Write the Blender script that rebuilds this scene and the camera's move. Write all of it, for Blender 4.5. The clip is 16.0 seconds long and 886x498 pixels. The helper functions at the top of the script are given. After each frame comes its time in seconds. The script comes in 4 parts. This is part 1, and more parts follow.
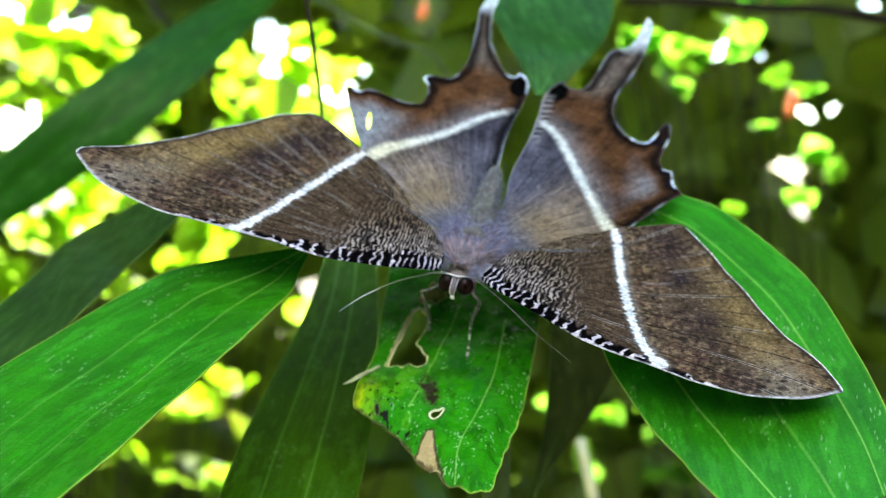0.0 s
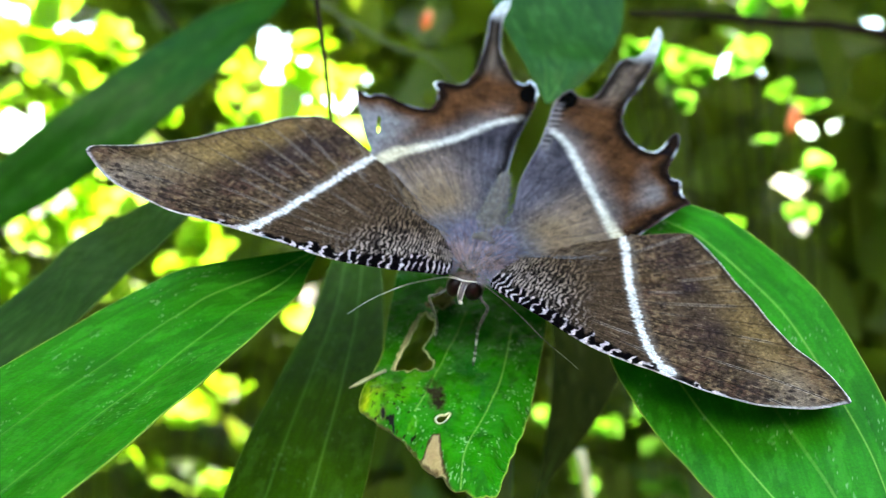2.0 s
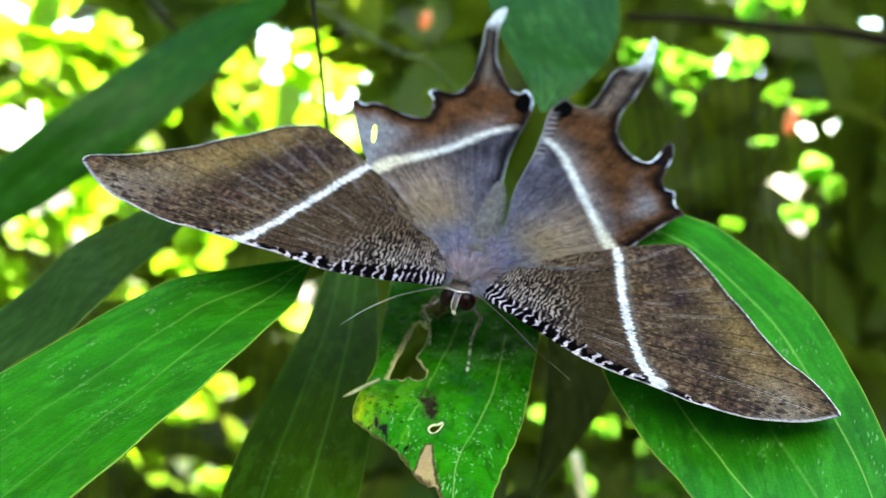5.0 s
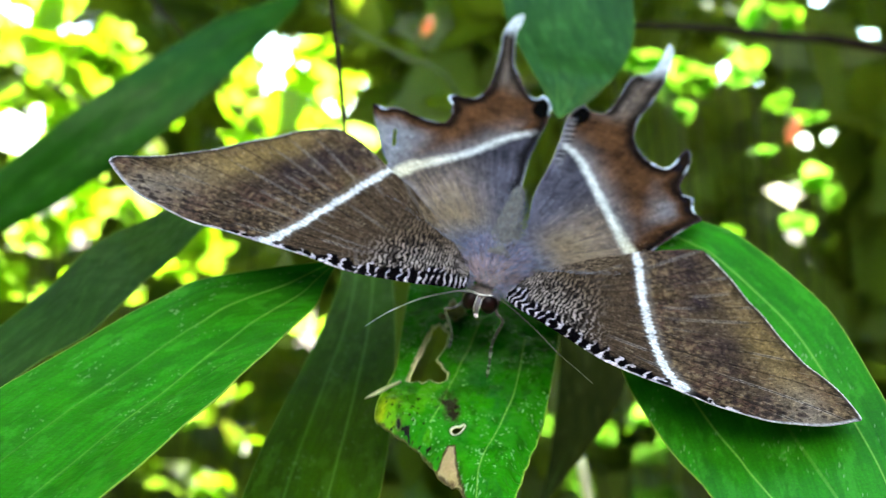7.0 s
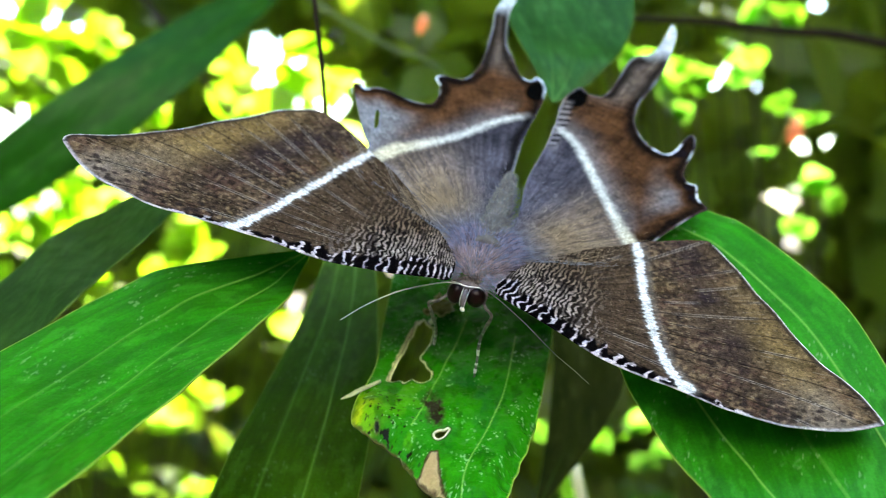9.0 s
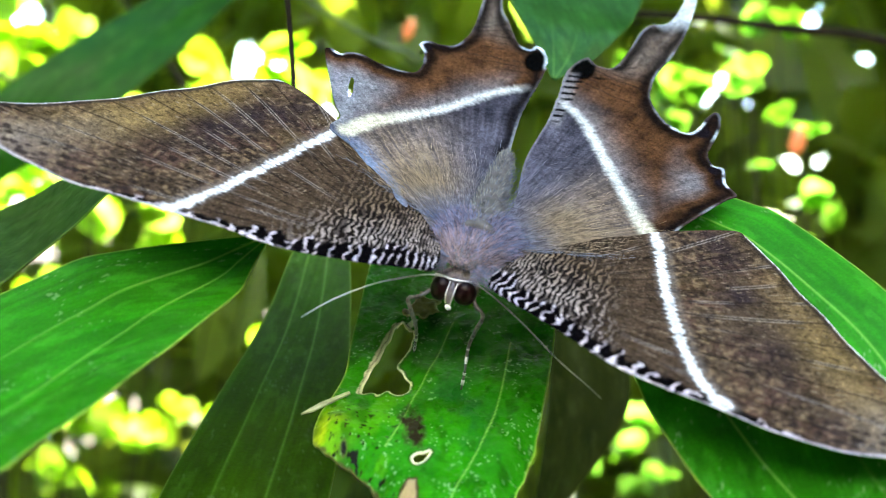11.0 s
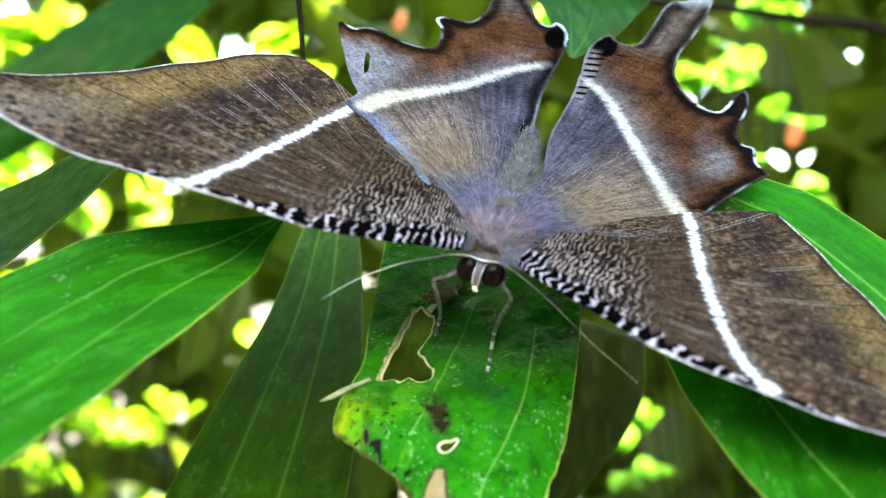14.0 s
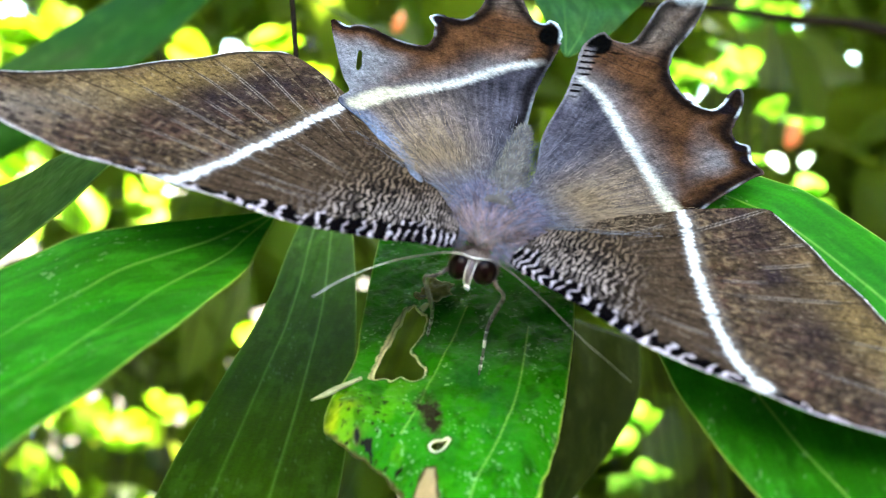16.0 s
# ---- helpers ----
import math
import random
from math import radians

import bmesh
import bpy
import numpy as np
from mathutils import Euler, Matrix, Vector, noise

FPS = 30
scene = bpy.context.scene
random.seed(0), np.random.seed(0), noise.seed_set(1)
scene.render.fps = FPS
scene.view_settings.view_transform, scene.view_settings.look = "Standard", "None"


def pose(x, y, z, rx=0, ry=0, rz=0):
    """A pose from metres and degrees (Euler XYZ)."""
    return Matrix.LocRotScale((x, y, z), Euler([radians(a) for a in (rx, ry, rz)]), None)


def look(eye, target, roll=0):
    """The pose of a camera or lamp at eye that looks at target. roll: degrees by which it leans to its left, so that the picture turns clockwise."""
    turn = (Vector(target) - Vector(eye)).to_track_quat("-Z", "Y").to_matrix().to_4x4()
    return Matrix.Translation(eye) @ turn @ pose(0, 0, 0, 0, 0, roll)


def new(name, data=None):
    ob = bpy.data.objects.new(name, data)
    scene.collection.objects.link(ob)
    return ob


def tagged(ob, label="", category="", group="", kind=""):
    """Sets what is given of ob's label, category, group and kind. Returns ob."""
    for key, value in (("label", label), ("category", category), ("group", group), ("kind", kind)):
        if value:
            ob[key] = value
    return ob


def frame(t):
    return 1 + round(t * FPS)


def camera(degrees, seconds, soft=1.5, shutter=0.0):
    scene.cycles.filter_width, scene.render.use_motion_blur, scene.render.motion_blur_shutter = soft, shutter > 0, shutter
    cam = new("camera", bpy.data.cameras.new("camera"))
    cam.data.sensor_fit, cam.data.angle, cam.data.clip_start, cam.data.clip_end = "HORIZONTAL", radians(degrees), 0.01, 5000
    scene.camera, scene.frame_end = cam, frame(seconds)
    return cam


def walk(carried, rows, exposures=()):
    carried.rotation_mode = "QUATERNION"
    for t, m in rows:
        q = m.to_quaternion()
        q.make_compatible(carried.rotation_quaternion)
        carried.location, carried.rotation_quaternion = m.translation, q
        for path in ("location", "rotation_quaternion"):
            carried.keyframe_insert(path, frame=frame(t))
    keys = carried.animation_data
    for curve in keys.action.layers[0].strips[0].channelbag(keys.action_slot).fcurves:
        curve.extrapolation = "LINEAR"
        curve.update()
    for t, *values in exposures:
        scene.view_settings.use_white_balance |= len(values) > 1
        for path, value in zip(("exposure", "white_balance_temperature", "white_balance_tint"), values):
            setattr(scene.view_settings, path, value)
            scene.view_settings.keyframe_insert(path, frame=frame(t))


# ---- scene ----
cam = camera(40.0, 16.0, soft=0.6)
cam.data.dof.use_dof = True
cam.data.dof.focus_distance = 0.174
cam.data.dof.aperture_fstop = 23.0
PATH = [
    (0, (-0.0000, 0.0000, 1.2000), (0.0000, 0.9986, 1.1477), -0.00),
    (0.5, (-0.0007, -0.0001, 1.2044), (-0.0024, 0.9977, 1.1381), -0.04),
    (1, (-0.0013, 0.0024, 1.2005), (-0.0010, 1.0006, 1.1406), 0.43),
    (1.5, (-0.0042, 0.0003, 1.2009), (-0.0009, 0.9988, 1.1468), 0.91),
    (2, (-0.0018, 0.0001, 1.1990), (-0.0001, 0.9991, 1.1554), 0.98),
    (2.5, (-0.0012, 0.0007, 1.2013), (0.0017, 0.9996, 1.1553), 0.46),
    (3, (0.0008, 0.0006, 1.2034), (0.0042, 0.9993, 1.1528), 0.55),
    (3.5, (-0.0009, -0.0023, 1.2038), (0.0013, 0.9966, 1.1553), 0.73),
    (6, (-0.0012, -0.0001, 1.2000), (0.0035, 0.9990, 1.1562), 1.47),
    (6.5, (-0.0047, -0.0039, 1.2010), (0.0012, 0.9953, 1.1604), 1.50),
    (7, (-0.0059, -0.0026, 1.2007), (0.0020, 0.9965, 1.1602), 1.73),
    (7.5, (-0.0071, -0.0037, 1.1996), (0.0022, 0.9955, 1.1596), 1.84),
    (8, (-0.0061, -0.0016, 1.1989), (0.0013, 0.9976, 1.1596), 2.08),
    (8.5, (-0.0047, 0.0049, 1.1984), (0.0049, 1.0041, 1.1605), 1.97),
    (11, (-0.0029, 0.0448, 1.1919), (0.0192, 1.0444, 1.1730), 2.76),
    (11.5, (-0.0035, 0.0465, 1.1922), (0.0168, 1.0461, 1.1757), 2.52),
    (12, (-0.0062, 0.0480, 1.1909), (0.0167, 1.0477, 1.1777), 2.98),
    (12.5, (-0.0073, 0.0503, 1.1904), (0.0193, 1.0499, 1.1792), 2.98),
    (13, (-0.0066, 0.0511, 1.1893), (0.0243, 1.0505, 1.1749), 2.98),
    (13.5, (-0.0069, 0.0501, 1.1898), (0.0256, 1.0494, 1.1718), 2.86),
    (14, (-0.0079, 0.0521, 1.1892), (0.0279, 1.0512, 1.1693), 2.81),
    (14.5, (-0.0113, 0.0503, 1.1904), (0.0232, 1.0495, 1.1705), 2.80),
    (15, (-0.0089, 0.0501, 1.1899), (0.0269, 1.0492, 1.1711), 2.98),
    (15.5, (-0.0071, 0.0539, 1.1886), (0.0286, 1.0531, 1.1699), 2.84),
    (16, (-0.0068, 0.0532, 1.1886), (0.0288, 1.0524, 1.1710), 2.79),
]
walk(cam, [(t, look(eye, target, roll)) for t, eye, target, roll in PATH], [(0, 4.03, 6300, 4), (8.5, 4.0, 6300, 4), (11, 4.32, 6300, 6), (16, 4.4, 6300, 6)])

# ---- light ----
SUN_ELEV, SUN_TURN = 58.0, 12.0      # the sun stands high, beyond the plant
world = bpy.data.worlds.new("sky")
scene.world = world
world.use_nodes = True
wn = world.node_tree.nodes
sky = wn.new("ShaderNodeTexSky")
sky.sky_type, sky.sun_disc = "NISHITA", False
sky.sun_elevation, sky.sun_rotation = radians(SUN_ELEV), radians(SUN_TURN)
wn["Background"].inputs["Strength"].default_value = 0.11
world.node_tree.links.new(sky.outputs[0], wn["Background"].inputs["Color"])
sun = new("sun", bpy.data.lights.new("sun", "SUN"))
sun.data.energy, sun.data.angle, sun.data.color = 4.6, radians(0.6), (1.0, 0.95, 0.84)
sun_way = Vector((math.sin(radians(SUN_TURN)) * math.cos(radians(SUN_ELEV)), math.cos(radians(SUN_TURN)) * math.cos(radians(SUN_ELEV)), math.sin(radians(SUN_ELEV))))
sun.matrix_world = look((0, 0.5, 4), Vector((0, 0.5, 4)) - sun_way)


# ---- materials ----
class Mat:
    """A node material with short calls for its nodes."""

    def __init__(self, name):
        self.m = bpy.data.materials.new(name)
        self.m.use_nodes = True
        self.t = self.m.node_tree
        self.p = self.t.nodes["Principled BSDF"]
        self.out = self.t.nodes["Material Output"]

    def node(self, kind, **sets):
        n = self.t.nodes.new(kind)
        for key, value in sets.items():
            if key == "op":
                n.operation = value
            elif key == "blend":
                n.data_type, n.blend_type = "RGBA", value
            elif key == "attr":
                n.attribute_name = value
            else:
                n.inputs[key.replace("_", " ")].default_value = value
        return n

    def link(self, a, b):
        self.t.links.new(a, b)

    def coords(self, scale):
        tc = self.t.nodes.new("ShaderNodeTexCoord")
        mp = self.node("ShaderNodeMapping")
        mp.inputs["Scale"].default_value = scale
        self.link(tc.outputs["Object"], mp.inputs["Vector"])
        return mp.outputs[0]

    def noise(self, scale, detail=4.0, at=None, rough=0.55):
        n = self.node("ShaderNodeTexNoise", Scale=scale, Detail=detail, Roughness=rough)
        if at is None:
            at = self.t.nodes.new("ShaderNodeTexCoord").outputs["Object"]
        self.link(at, n.inputs["Vector"])
        return n.outputs["Fac"]

    def ramp(self, fac, stops):
        n = self.node("ShaderNodeValToRGB")
        while len(n.color_ramp.elements) < len(stops):
            n.color_ramp.elements.new(0.5)
        for e, (at, c) in zip(n.color_ramp.elements, stops):
            e.position, e.color = at, (*c, 1)
        self.link(fac, n.inputs[0])
        return n.outputs[0]

    def mult(self, a, b, fac=1.0, blend="MULTIPLY"):
        n = self.node("ShaderNodeMix", blend=blend)
        n.inputs[0].default_value = fac
        self.link(a, n.inputs[6])
        self.link(b, n.inputs[7])
        return n.outputs[2]

    def bump(self, fac, strength, distance):
        n = self.node("ShaderNodeBump", Strength=strength, Distance=distance)
        self.link(fac, n.inputs["Height"])
        self.link(n.outputs[0], self.p.inputs["Normal"])
        return n

    def set(self, **values):
        for key, value in values.items():
            self.p.inputs[key.replace("_", " ")].default_value = value
        return self

    def lit_through(self, share, colour):
        """Lets part of the light through, as a leaf does."""
        tr = self.node("ShaderNodeBsdfTranslucent")
        mix = self.node("ShaderNodeMixShader", Fac=share)
        if isinstance(colour, tuple):
            tr.inputs["Color"].default_value = (*colour, 1)
        else:
            self.link(colour, tr.inputs["Color"])
        self.link(self.p.outputs[0], mix.inputs[1])
        self.link(tr.outputs[0], mix.inputs[2])
        self.link(mix.outputs[0], self.out.inputs["Surface"])
        return self


def grey(a, b):
    return [(0.3, (a, a, a)), (0.7, (b, b, b))]


def wing_material():
    m = Mat("wing_scales")
    pig = m.node("ShaderNodeAttribute", attr="pigment").outputs["Color"]
    fine = m.noise(4200, 3, rough=0.75)
    mid, flake = m.noise(420, 4), m.noise(1500, 3, rough=0.7)
    c = m.mult(pig, m.ramp(fine, [(0.3, (0.55, 0.55, 0.55)), (0.7, (1.4, 1.4, 1.4))]))
    c = m.mult(c, m.ramp(flake, grey(0.52, 1.22)))
    c = m.mult(c, m.ramp(mid, grey(0.72, 1.24)))
    m.link(c, m.p.inputs["Base Color"])
    m.set(Roughness=0.6, Specular_IOR_Level=0.0)
    m.bump(fine, 0.35, 0.00008)
    return m.m


def fur_material():
    m = Mat("moth_fur")
    pig = m.node("ShaderNodeAttribute", attr="pigment").outputs["Color"]
    c = m.mult(pig, m.ramp(m.noise(900, 3), grey(0.7, 1.3)))
    m.link(c, m.p.inputs["Base Color"])
    m.set(Roughness=0.6, Specular_IOR_Level=0.0)
    return m.m


def plain_material(name, colour, rough=0.5, spread=0.25, scale=400, bump=0.2, **more):
    m = Mat(name)
    n = m.noise(scale, 4)
    lo, hi = tuple(c * (1 - spread) for c in colour), tuple(min(1, c * (1 + spread)) for c in colour)
    m.link(m.ramp(n, [(0.3, lo), (0.7, hi)]), m.p.inputs["Base Color"])
    m.set(Roughness=rough, **more)
    if bump:
        m.bump(n, bump, 0.3 / scale)
    return m.m


def blade_material(name, gloss, ior, rough, dents, share=0.22):
    """Near palm leaflets: glossy, coloured by the blade's own pigment."""
    m = Mat(name)
    pig = m.node("ShaderNodeAttribute", attr="pigment").outputs["Color"]
    mid, fine = m.noise(120, 5), m.noise(1900, 3, rough=0.7)
    c = m.mult(pig, m.ramp(mid, [(0.3, (0.8, 0.86, 0.8)), (0.7, (1.15, 1.12, 1.1))]))
    c = m.mult(c, m.ramp(fine, grey(0.85, 1.15)))
    m.link(c, m.p.inputs["Base Color"])
    r = m.ramp(m.noise(300, 4), grey(rough, rough + 0.2))
    m.link(r, m.p.inputs["Roughness"])
    m.set(Specular_IOR_Level=gloss, IOR=ior)
    m.bump(m.noise(700, 4), dents, 0.0003)
    m.lit_through(share, c)
    return m.m


def leaf_material(name, dark, light, share, glow, rough=0.4, low=0.2, overlit=None):
    """Leaves further off; each island of the mesh has its own shade of green. The last colour, if given, puts pale
    patches of overbright sunlight into the glow.
    """
    m = Mat(name)
    geo = m.t.nodes.new("ShaderNodeNewGeometry")
    c = m.ramp(geo.outputs["Random Per Island"], [(0.0, dark), (1.0, light)])
    c2 = m.mult(c, m.ramp(m.noise(60, 4), grey(0.75, 1.2)))
    m.link(c2, m.p.inputs["Base Color"])
    m.set(Roughness=rough)
    g = m.ramp(geo.outputs["Random Per Island"], [(0.0, tuple(v * low for v in glow)), (0.7, tuple(v * (0.3 + 0.7 * low) for v in glow)), (1.0, glow)])
    if overlit:
        mix = m.node("ShaderNodeMix", blend="MIX")
        m.link(m.ramp(m.noise(26, 2), [(0.46, (0, 0, 0)), (0.62, (1, 1, 1))]), mix.inputs[0])
        m.link(g, mix.inputs[6])
        mix.inputs[7].default_value = (*overlit, 1)
        g = mix.outputs[2]
    m.lit_through(share, g)
    return m.m


WING = wing_material()
FUR = fur_material()
BLADE = blade_material("palm_leaflet_green", 0.28, 1.4, 0.34, 0.3)
CRINKLED = blade_material("crinkled_leaflet_green", 0.06, 1.38, 0.2, 0.4, 0.06)
# second copy of the blade material, for leaflets that stand in shade
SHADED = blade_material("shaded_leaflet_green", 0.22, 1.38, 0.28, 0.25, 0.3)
EYE = plain_material("compound_eye", (0.010, 0.003, 0.004), 0.3, 0.3, 2500, 0.05, Specular_IOR_Level=0.16)
LILAC = plain_material("lilac_scales", (0.21, 0.175, 0.22), 0.6, 0.3, 2500)
PALE = plain_material("pale_scales", (0.8, 0.78, 0.78), 0.6, 0.2, 1500)
HORN = plain_material("antenna_horn", (0.85, 0.82, 0.76), 0.45, 0.3, 2500)
SKULL = plain_material("head_scales", (0.13, 0.10, 0.10), 0.7, 0.5, 1800)
DUSKY = plain_material("dusky_antenna", (0.34, 0.31, 0.28), 0.5, 0.3, 2500)
LEG = plain_material("banded_leg", (0.13, 0.12, 0.11), 0.5, 0.85, 1300)
BARK = plain_material("bark", (0.016, 0.012, 0.007), 0.9, 0.4, 200, 0.6, Specular_IOR_Level=0.1)
STALK = plain_material("pale_stalk", (0.55, 0.52, 0.28), 0.6, 0.2, 60)
CUT = plain_material("chewed_rim", (0.42, 0.44, 0.24), 0.7, 0.3, 900)
# lit and shaded copies of one leaf: brightness is put into their colours
SUNNY = leaf_material("sunlit_leaf", (0.05, 0.18, 0.003), (0.15, 0.28, 0.005), 0.75, (0.17, 0.42, 0.014), low=0.3, overlit=(0.20, 0.45, 0.04))
SUNNY_YELLOW = leaf_material("yellow_sunlit_leaf", (0.10, 0.18, 0.003), (0.26, 0.30, 0.005), 0.72, (0.32, 0.60, 0.008), low=0.4, overlit=(0.44, 0.66, 0.07))
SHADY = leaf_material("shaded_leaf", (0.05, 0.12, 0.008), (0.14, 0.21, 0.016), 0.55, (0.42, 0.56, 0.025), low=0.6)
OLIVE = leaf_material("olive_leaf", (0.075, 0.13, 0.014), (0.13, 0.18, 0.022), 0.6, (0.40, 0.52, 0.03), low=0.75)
PLASTER = plain_material("pale_plaster", (0.82, 0.79, 0.72), 0.85, 0.08, 6, 0.3)
# dark leaves for the added, unseen things that block light
BROAD = leaf_material("light_block_leaf", (0.02, 0.06, 0.01), (0.04, 0.10, 0.015), 0.05, (0.06, 0.12, 0.01))
GROUND = plain_material("leaf_litter", (0.07, 0.05, 0.025), 0.95, 0.5, 9, 0.8)
STEMGREEN = plain_material("green_stem", (0.05, 0.085, 0.012), 0.5, 0.3, 80)
ORANGE = plain_material("orange_leaf", (0.75, 0.2, 0.06), 0.6, 0.2, 90)


# ---- geometry helpers ----
def finish(bm_or_data, name, material, smooth=True):
    me = bpy.data.meshes.new(name)
    if isinstance(bm_or_data, tuple):
        me.from_pydata(*bm_or_data)
    else:
        bm_or_data.to_mesh(me)
        bm_or_data.free()
    me.materials.append(material)
    if smooth:
        me.polygons.foreach_set("use_smooth", [True] * len(me.polygons))
    return me


def thing(name, label, category, m=None, kind="", group=""):
    ob = new(name)
    ob.empty_display_size = 0.01
    if m is not None:
        ob.matrix_world = m
    return tagged(ob, label, category, group, kind)


def part(name, data, material, parent, label="", kind="", thick=0.0):
    me = data if isinstance(data, bpy.types.Mesh) else finish(data, name, material)
    ob = new(name, me)
    ob.parent = parent
    if thick:
        s = ob.modifiers.new("thickness", "SOLIDIFY")
        s.thickness, s.offset = thick, -1
    return tagged(ob, label, kind=kind)


def lattice(x, y, seed):
    h = np.sin(x * 127.1 + y * 311.7 + seed * 74.7) * 43758.5453
    return h - np.floor(h)


def vnoise(x, y, seed=0):
    """Smooth value noise, 0 to 1."""
    x, y = np.asarray(x, float), np.asarray(y, float)
    xi, yi = np.floor(x), np.floor(y)
    u, v = x - xi, y - yi
    u, v = u * u * (3 - 2 * u), v * v * (3 - 2 * v)
    a, b = lattice(xi, yi, seed), lattice(xi + 1, yi, seed)
    c, d = lattice(xi, yi + 1, seed), lattice(xi + 1, yi + 1, seed)
    return (a * (1 - u) + b * u) * (1 - v) + (c * (1 - u) + d * u) * v


def fnoise(x, y, seed=0):
    return 0.55 * vnoise(x, y, seed) + 0.3 * vnoise(2.1 * x, 2.1 * y, seed + 1) + 0.15 * vnoise(4.3 * x, 4.3 * y, seed + 2)


def spline(points, n, closed=False):
    """Catmull-Rom through the points, n samples even by length."""
    p = np.array(points, float)
    q = np.r_[p[-1:], p, p[:2]] if closed else np.r_[2 * p[:1] - p[1:2], p, 2 * p[-1:] - p[-2:-1]]
    out = []
    for i in range(len(q) - 3):
        a, b, c, d = q[i : i + 4]
        t = np.linspace(0, 1, 12, endpoint=False)[:, None]
        out.append(0.5 * (2 * b + (c - a) * t + (2 * a - 5 * b + 4 * c - d) * t**2 + (3 * b - a - 3 * c + d) * t**3))
    line = np.concatenate(out + ([p[:1]] if closed else [p[-1:]]))
    s = np.r_[0, np.cumsum(np.linalg.norm(np.diff(line, axis=0), axis=1))]
    at = np.linspace(0, s[-1], n, endpoint=not closed)
    return np.stack([np.interp(at, s, line[:, k]) for k in range(p.shape[1])], 1)


def length(points):
    p = np.array(points, float)
    return float(np.linalg.norm(np.diff(p, axis=0), axis=1).sum())


def away(x, y, line):
    """Distance from points to a polyline, and the share of its length at the nearest place."""
    line = np.asarray(line, float)
    best, where = np.full(np.shape(x), 1e9), np.zeros(np.shape(x))
    seg = np.linalg.norm(np.diff(line, axis=0), axis=1)
    start = np.r_[0, np.cumsum(seg)]
    for i, (a, b) in enumerate(zip(line[:-1], line[1:])):
        d = b - a
        t = np.clip(((x - a[0]) * d[0] + (y - a[1]) * d[1]) / (d @ d + 1e-12), 0, 1)
        r = np.hypot(x - a[0] - t * d[0], y - a[1] - t * d[1])
        near = r < best
        best, where = np.where(near, r, best), np.where(near, (start[i] + t * seg[i]) / start[-1], where)
    return best, where


def inside(x, y, outline):
    o = np.asarray(outline, float)
    hit = np.zeros(np.shape(x), bool)
    for (ax, ay), (bx, by) in zip(o, np.roll(o, -1, 0)):
        if ay != by:
            hit ^= ((ay > y) != (by > y)) & (x < (bx - ax) * (y - ay) / (by - ay) + ax)
    return hit


def sheet(outline, holes, step, seed):
    """A triangulated flat sheet, in the units of its outline: points and faces."""
    from mathutils.geometry import delaunay_2d_cdt
    rng = np.random.default_rng(seed)
    loops = [np.asarray(outline)] + [np.asarray(h) for h in holes]
    lo, hi = loops[0].min(0), loops[0].max(0)
    gx, gy = np.meshgrid(np.arange(lo[0], hi[0], step), np.arange(lo[1], hi[1], step * 0.87))
    gx = gx + (np.arange(gx.shape[0]) % 2)[:, None] * step / 2
    g = np.stack([gx.ravel(), gy.ravel()], 1) + rng.uniform(-0.12, 0.12, (gx.size, 2)) * step
    keep = inside(g[:, 0], g[:, 1], loops[0])
    for h in loops[1:]:
        keep &= ~inside(g[:, 0], g[:, 1], h)
    g = g[keep]
    for lp in loops:
        d, _ = away(g[:, 0], g[:, 1], np.r_[lp, lp[:1]])
        g = g[d > 0.55 * step]
    pts, edges = [], []
    for lp in loops:
        n = len(pts)
        pts += [Vector((float(a), float(b))) for a, b in lp]
        edges += [(n + i, n + (i + 1) % len(lp)) for i in range(len(lp))]
    pts += [Vector((float(a), float(b))) for a, b in g]
    v, _, f, *_ = delaunay_2d_cdt(pts, edges, [], 0, 1e-6)
    v = np.array([tuple(a) for a in v])
    f = np.array([tuple(a) for a in f])
    c = v[f].mean(1)
    keep = inside(c[:, 0], c[:, 1], loops[0])
    for h in loops[1:]:
        keep &= ~inside(c[:, 0], c[:, 1], h)
    return v, f[keep]


def pigment(me, rgb):
    a = me.color_attributes.new("pigment", "FLOAT_COLOR", "POINT")
    a.data.foreach_set("color", np.c_[rgb, np.ones(len(rgb))].astype(np.float32).ravel())


def blend(a, b, f):
    f = np.clip(f, 0, 1)[..., None]
    return np.asarray(a) * (1 - f) + np.asarray(b) * f


def step01(x, lo, hi):
    t = np.clip((x - lo) / (hi - lo), 0, 1)
    return t * t * (3 - 2 * t)


def tube(points, radii, sides=8, close=True):
    """A tapered tube along points (metres): verts and faces for from_pydata."""
    p = np.array(points, float)
    r = np.interp(np.linspace(0, 1, len(p)), np.linspace(0, 1, len(radii)), radii)
    verts, faces = [], []
    a = None
    for i in range(len(p)):
        d = Vector(p[min(i + 1, len(p) - 1)] - p[max(i - 1, 0)]).normalized()
        a = d.orthogonal().normalized() if a is None else (a - d * a.dot(d)).normalized()
        b = d.cross(a)
        for k in range(sides):
            w = 2 * math.pi * k / sides
            verts.append(tuple(Vector(p[i]) + float(r[i]) * (math.cos(w) * a + math.sin(w) * b)))
    for i in range(len(p) - 1):
        for k in range(sides):
            n = (k + 1) % sides
            faces.append((i * sides + k, i * sides + n, (i + 1) * sides + n, (i + 1) * sides + k))
    if close:
        faces.append(tuple(reversed(range(sides))))
        faces.append(tuple(range((len(p) - 1) * sides, len(p) * sides)))
    return verts, [], faces


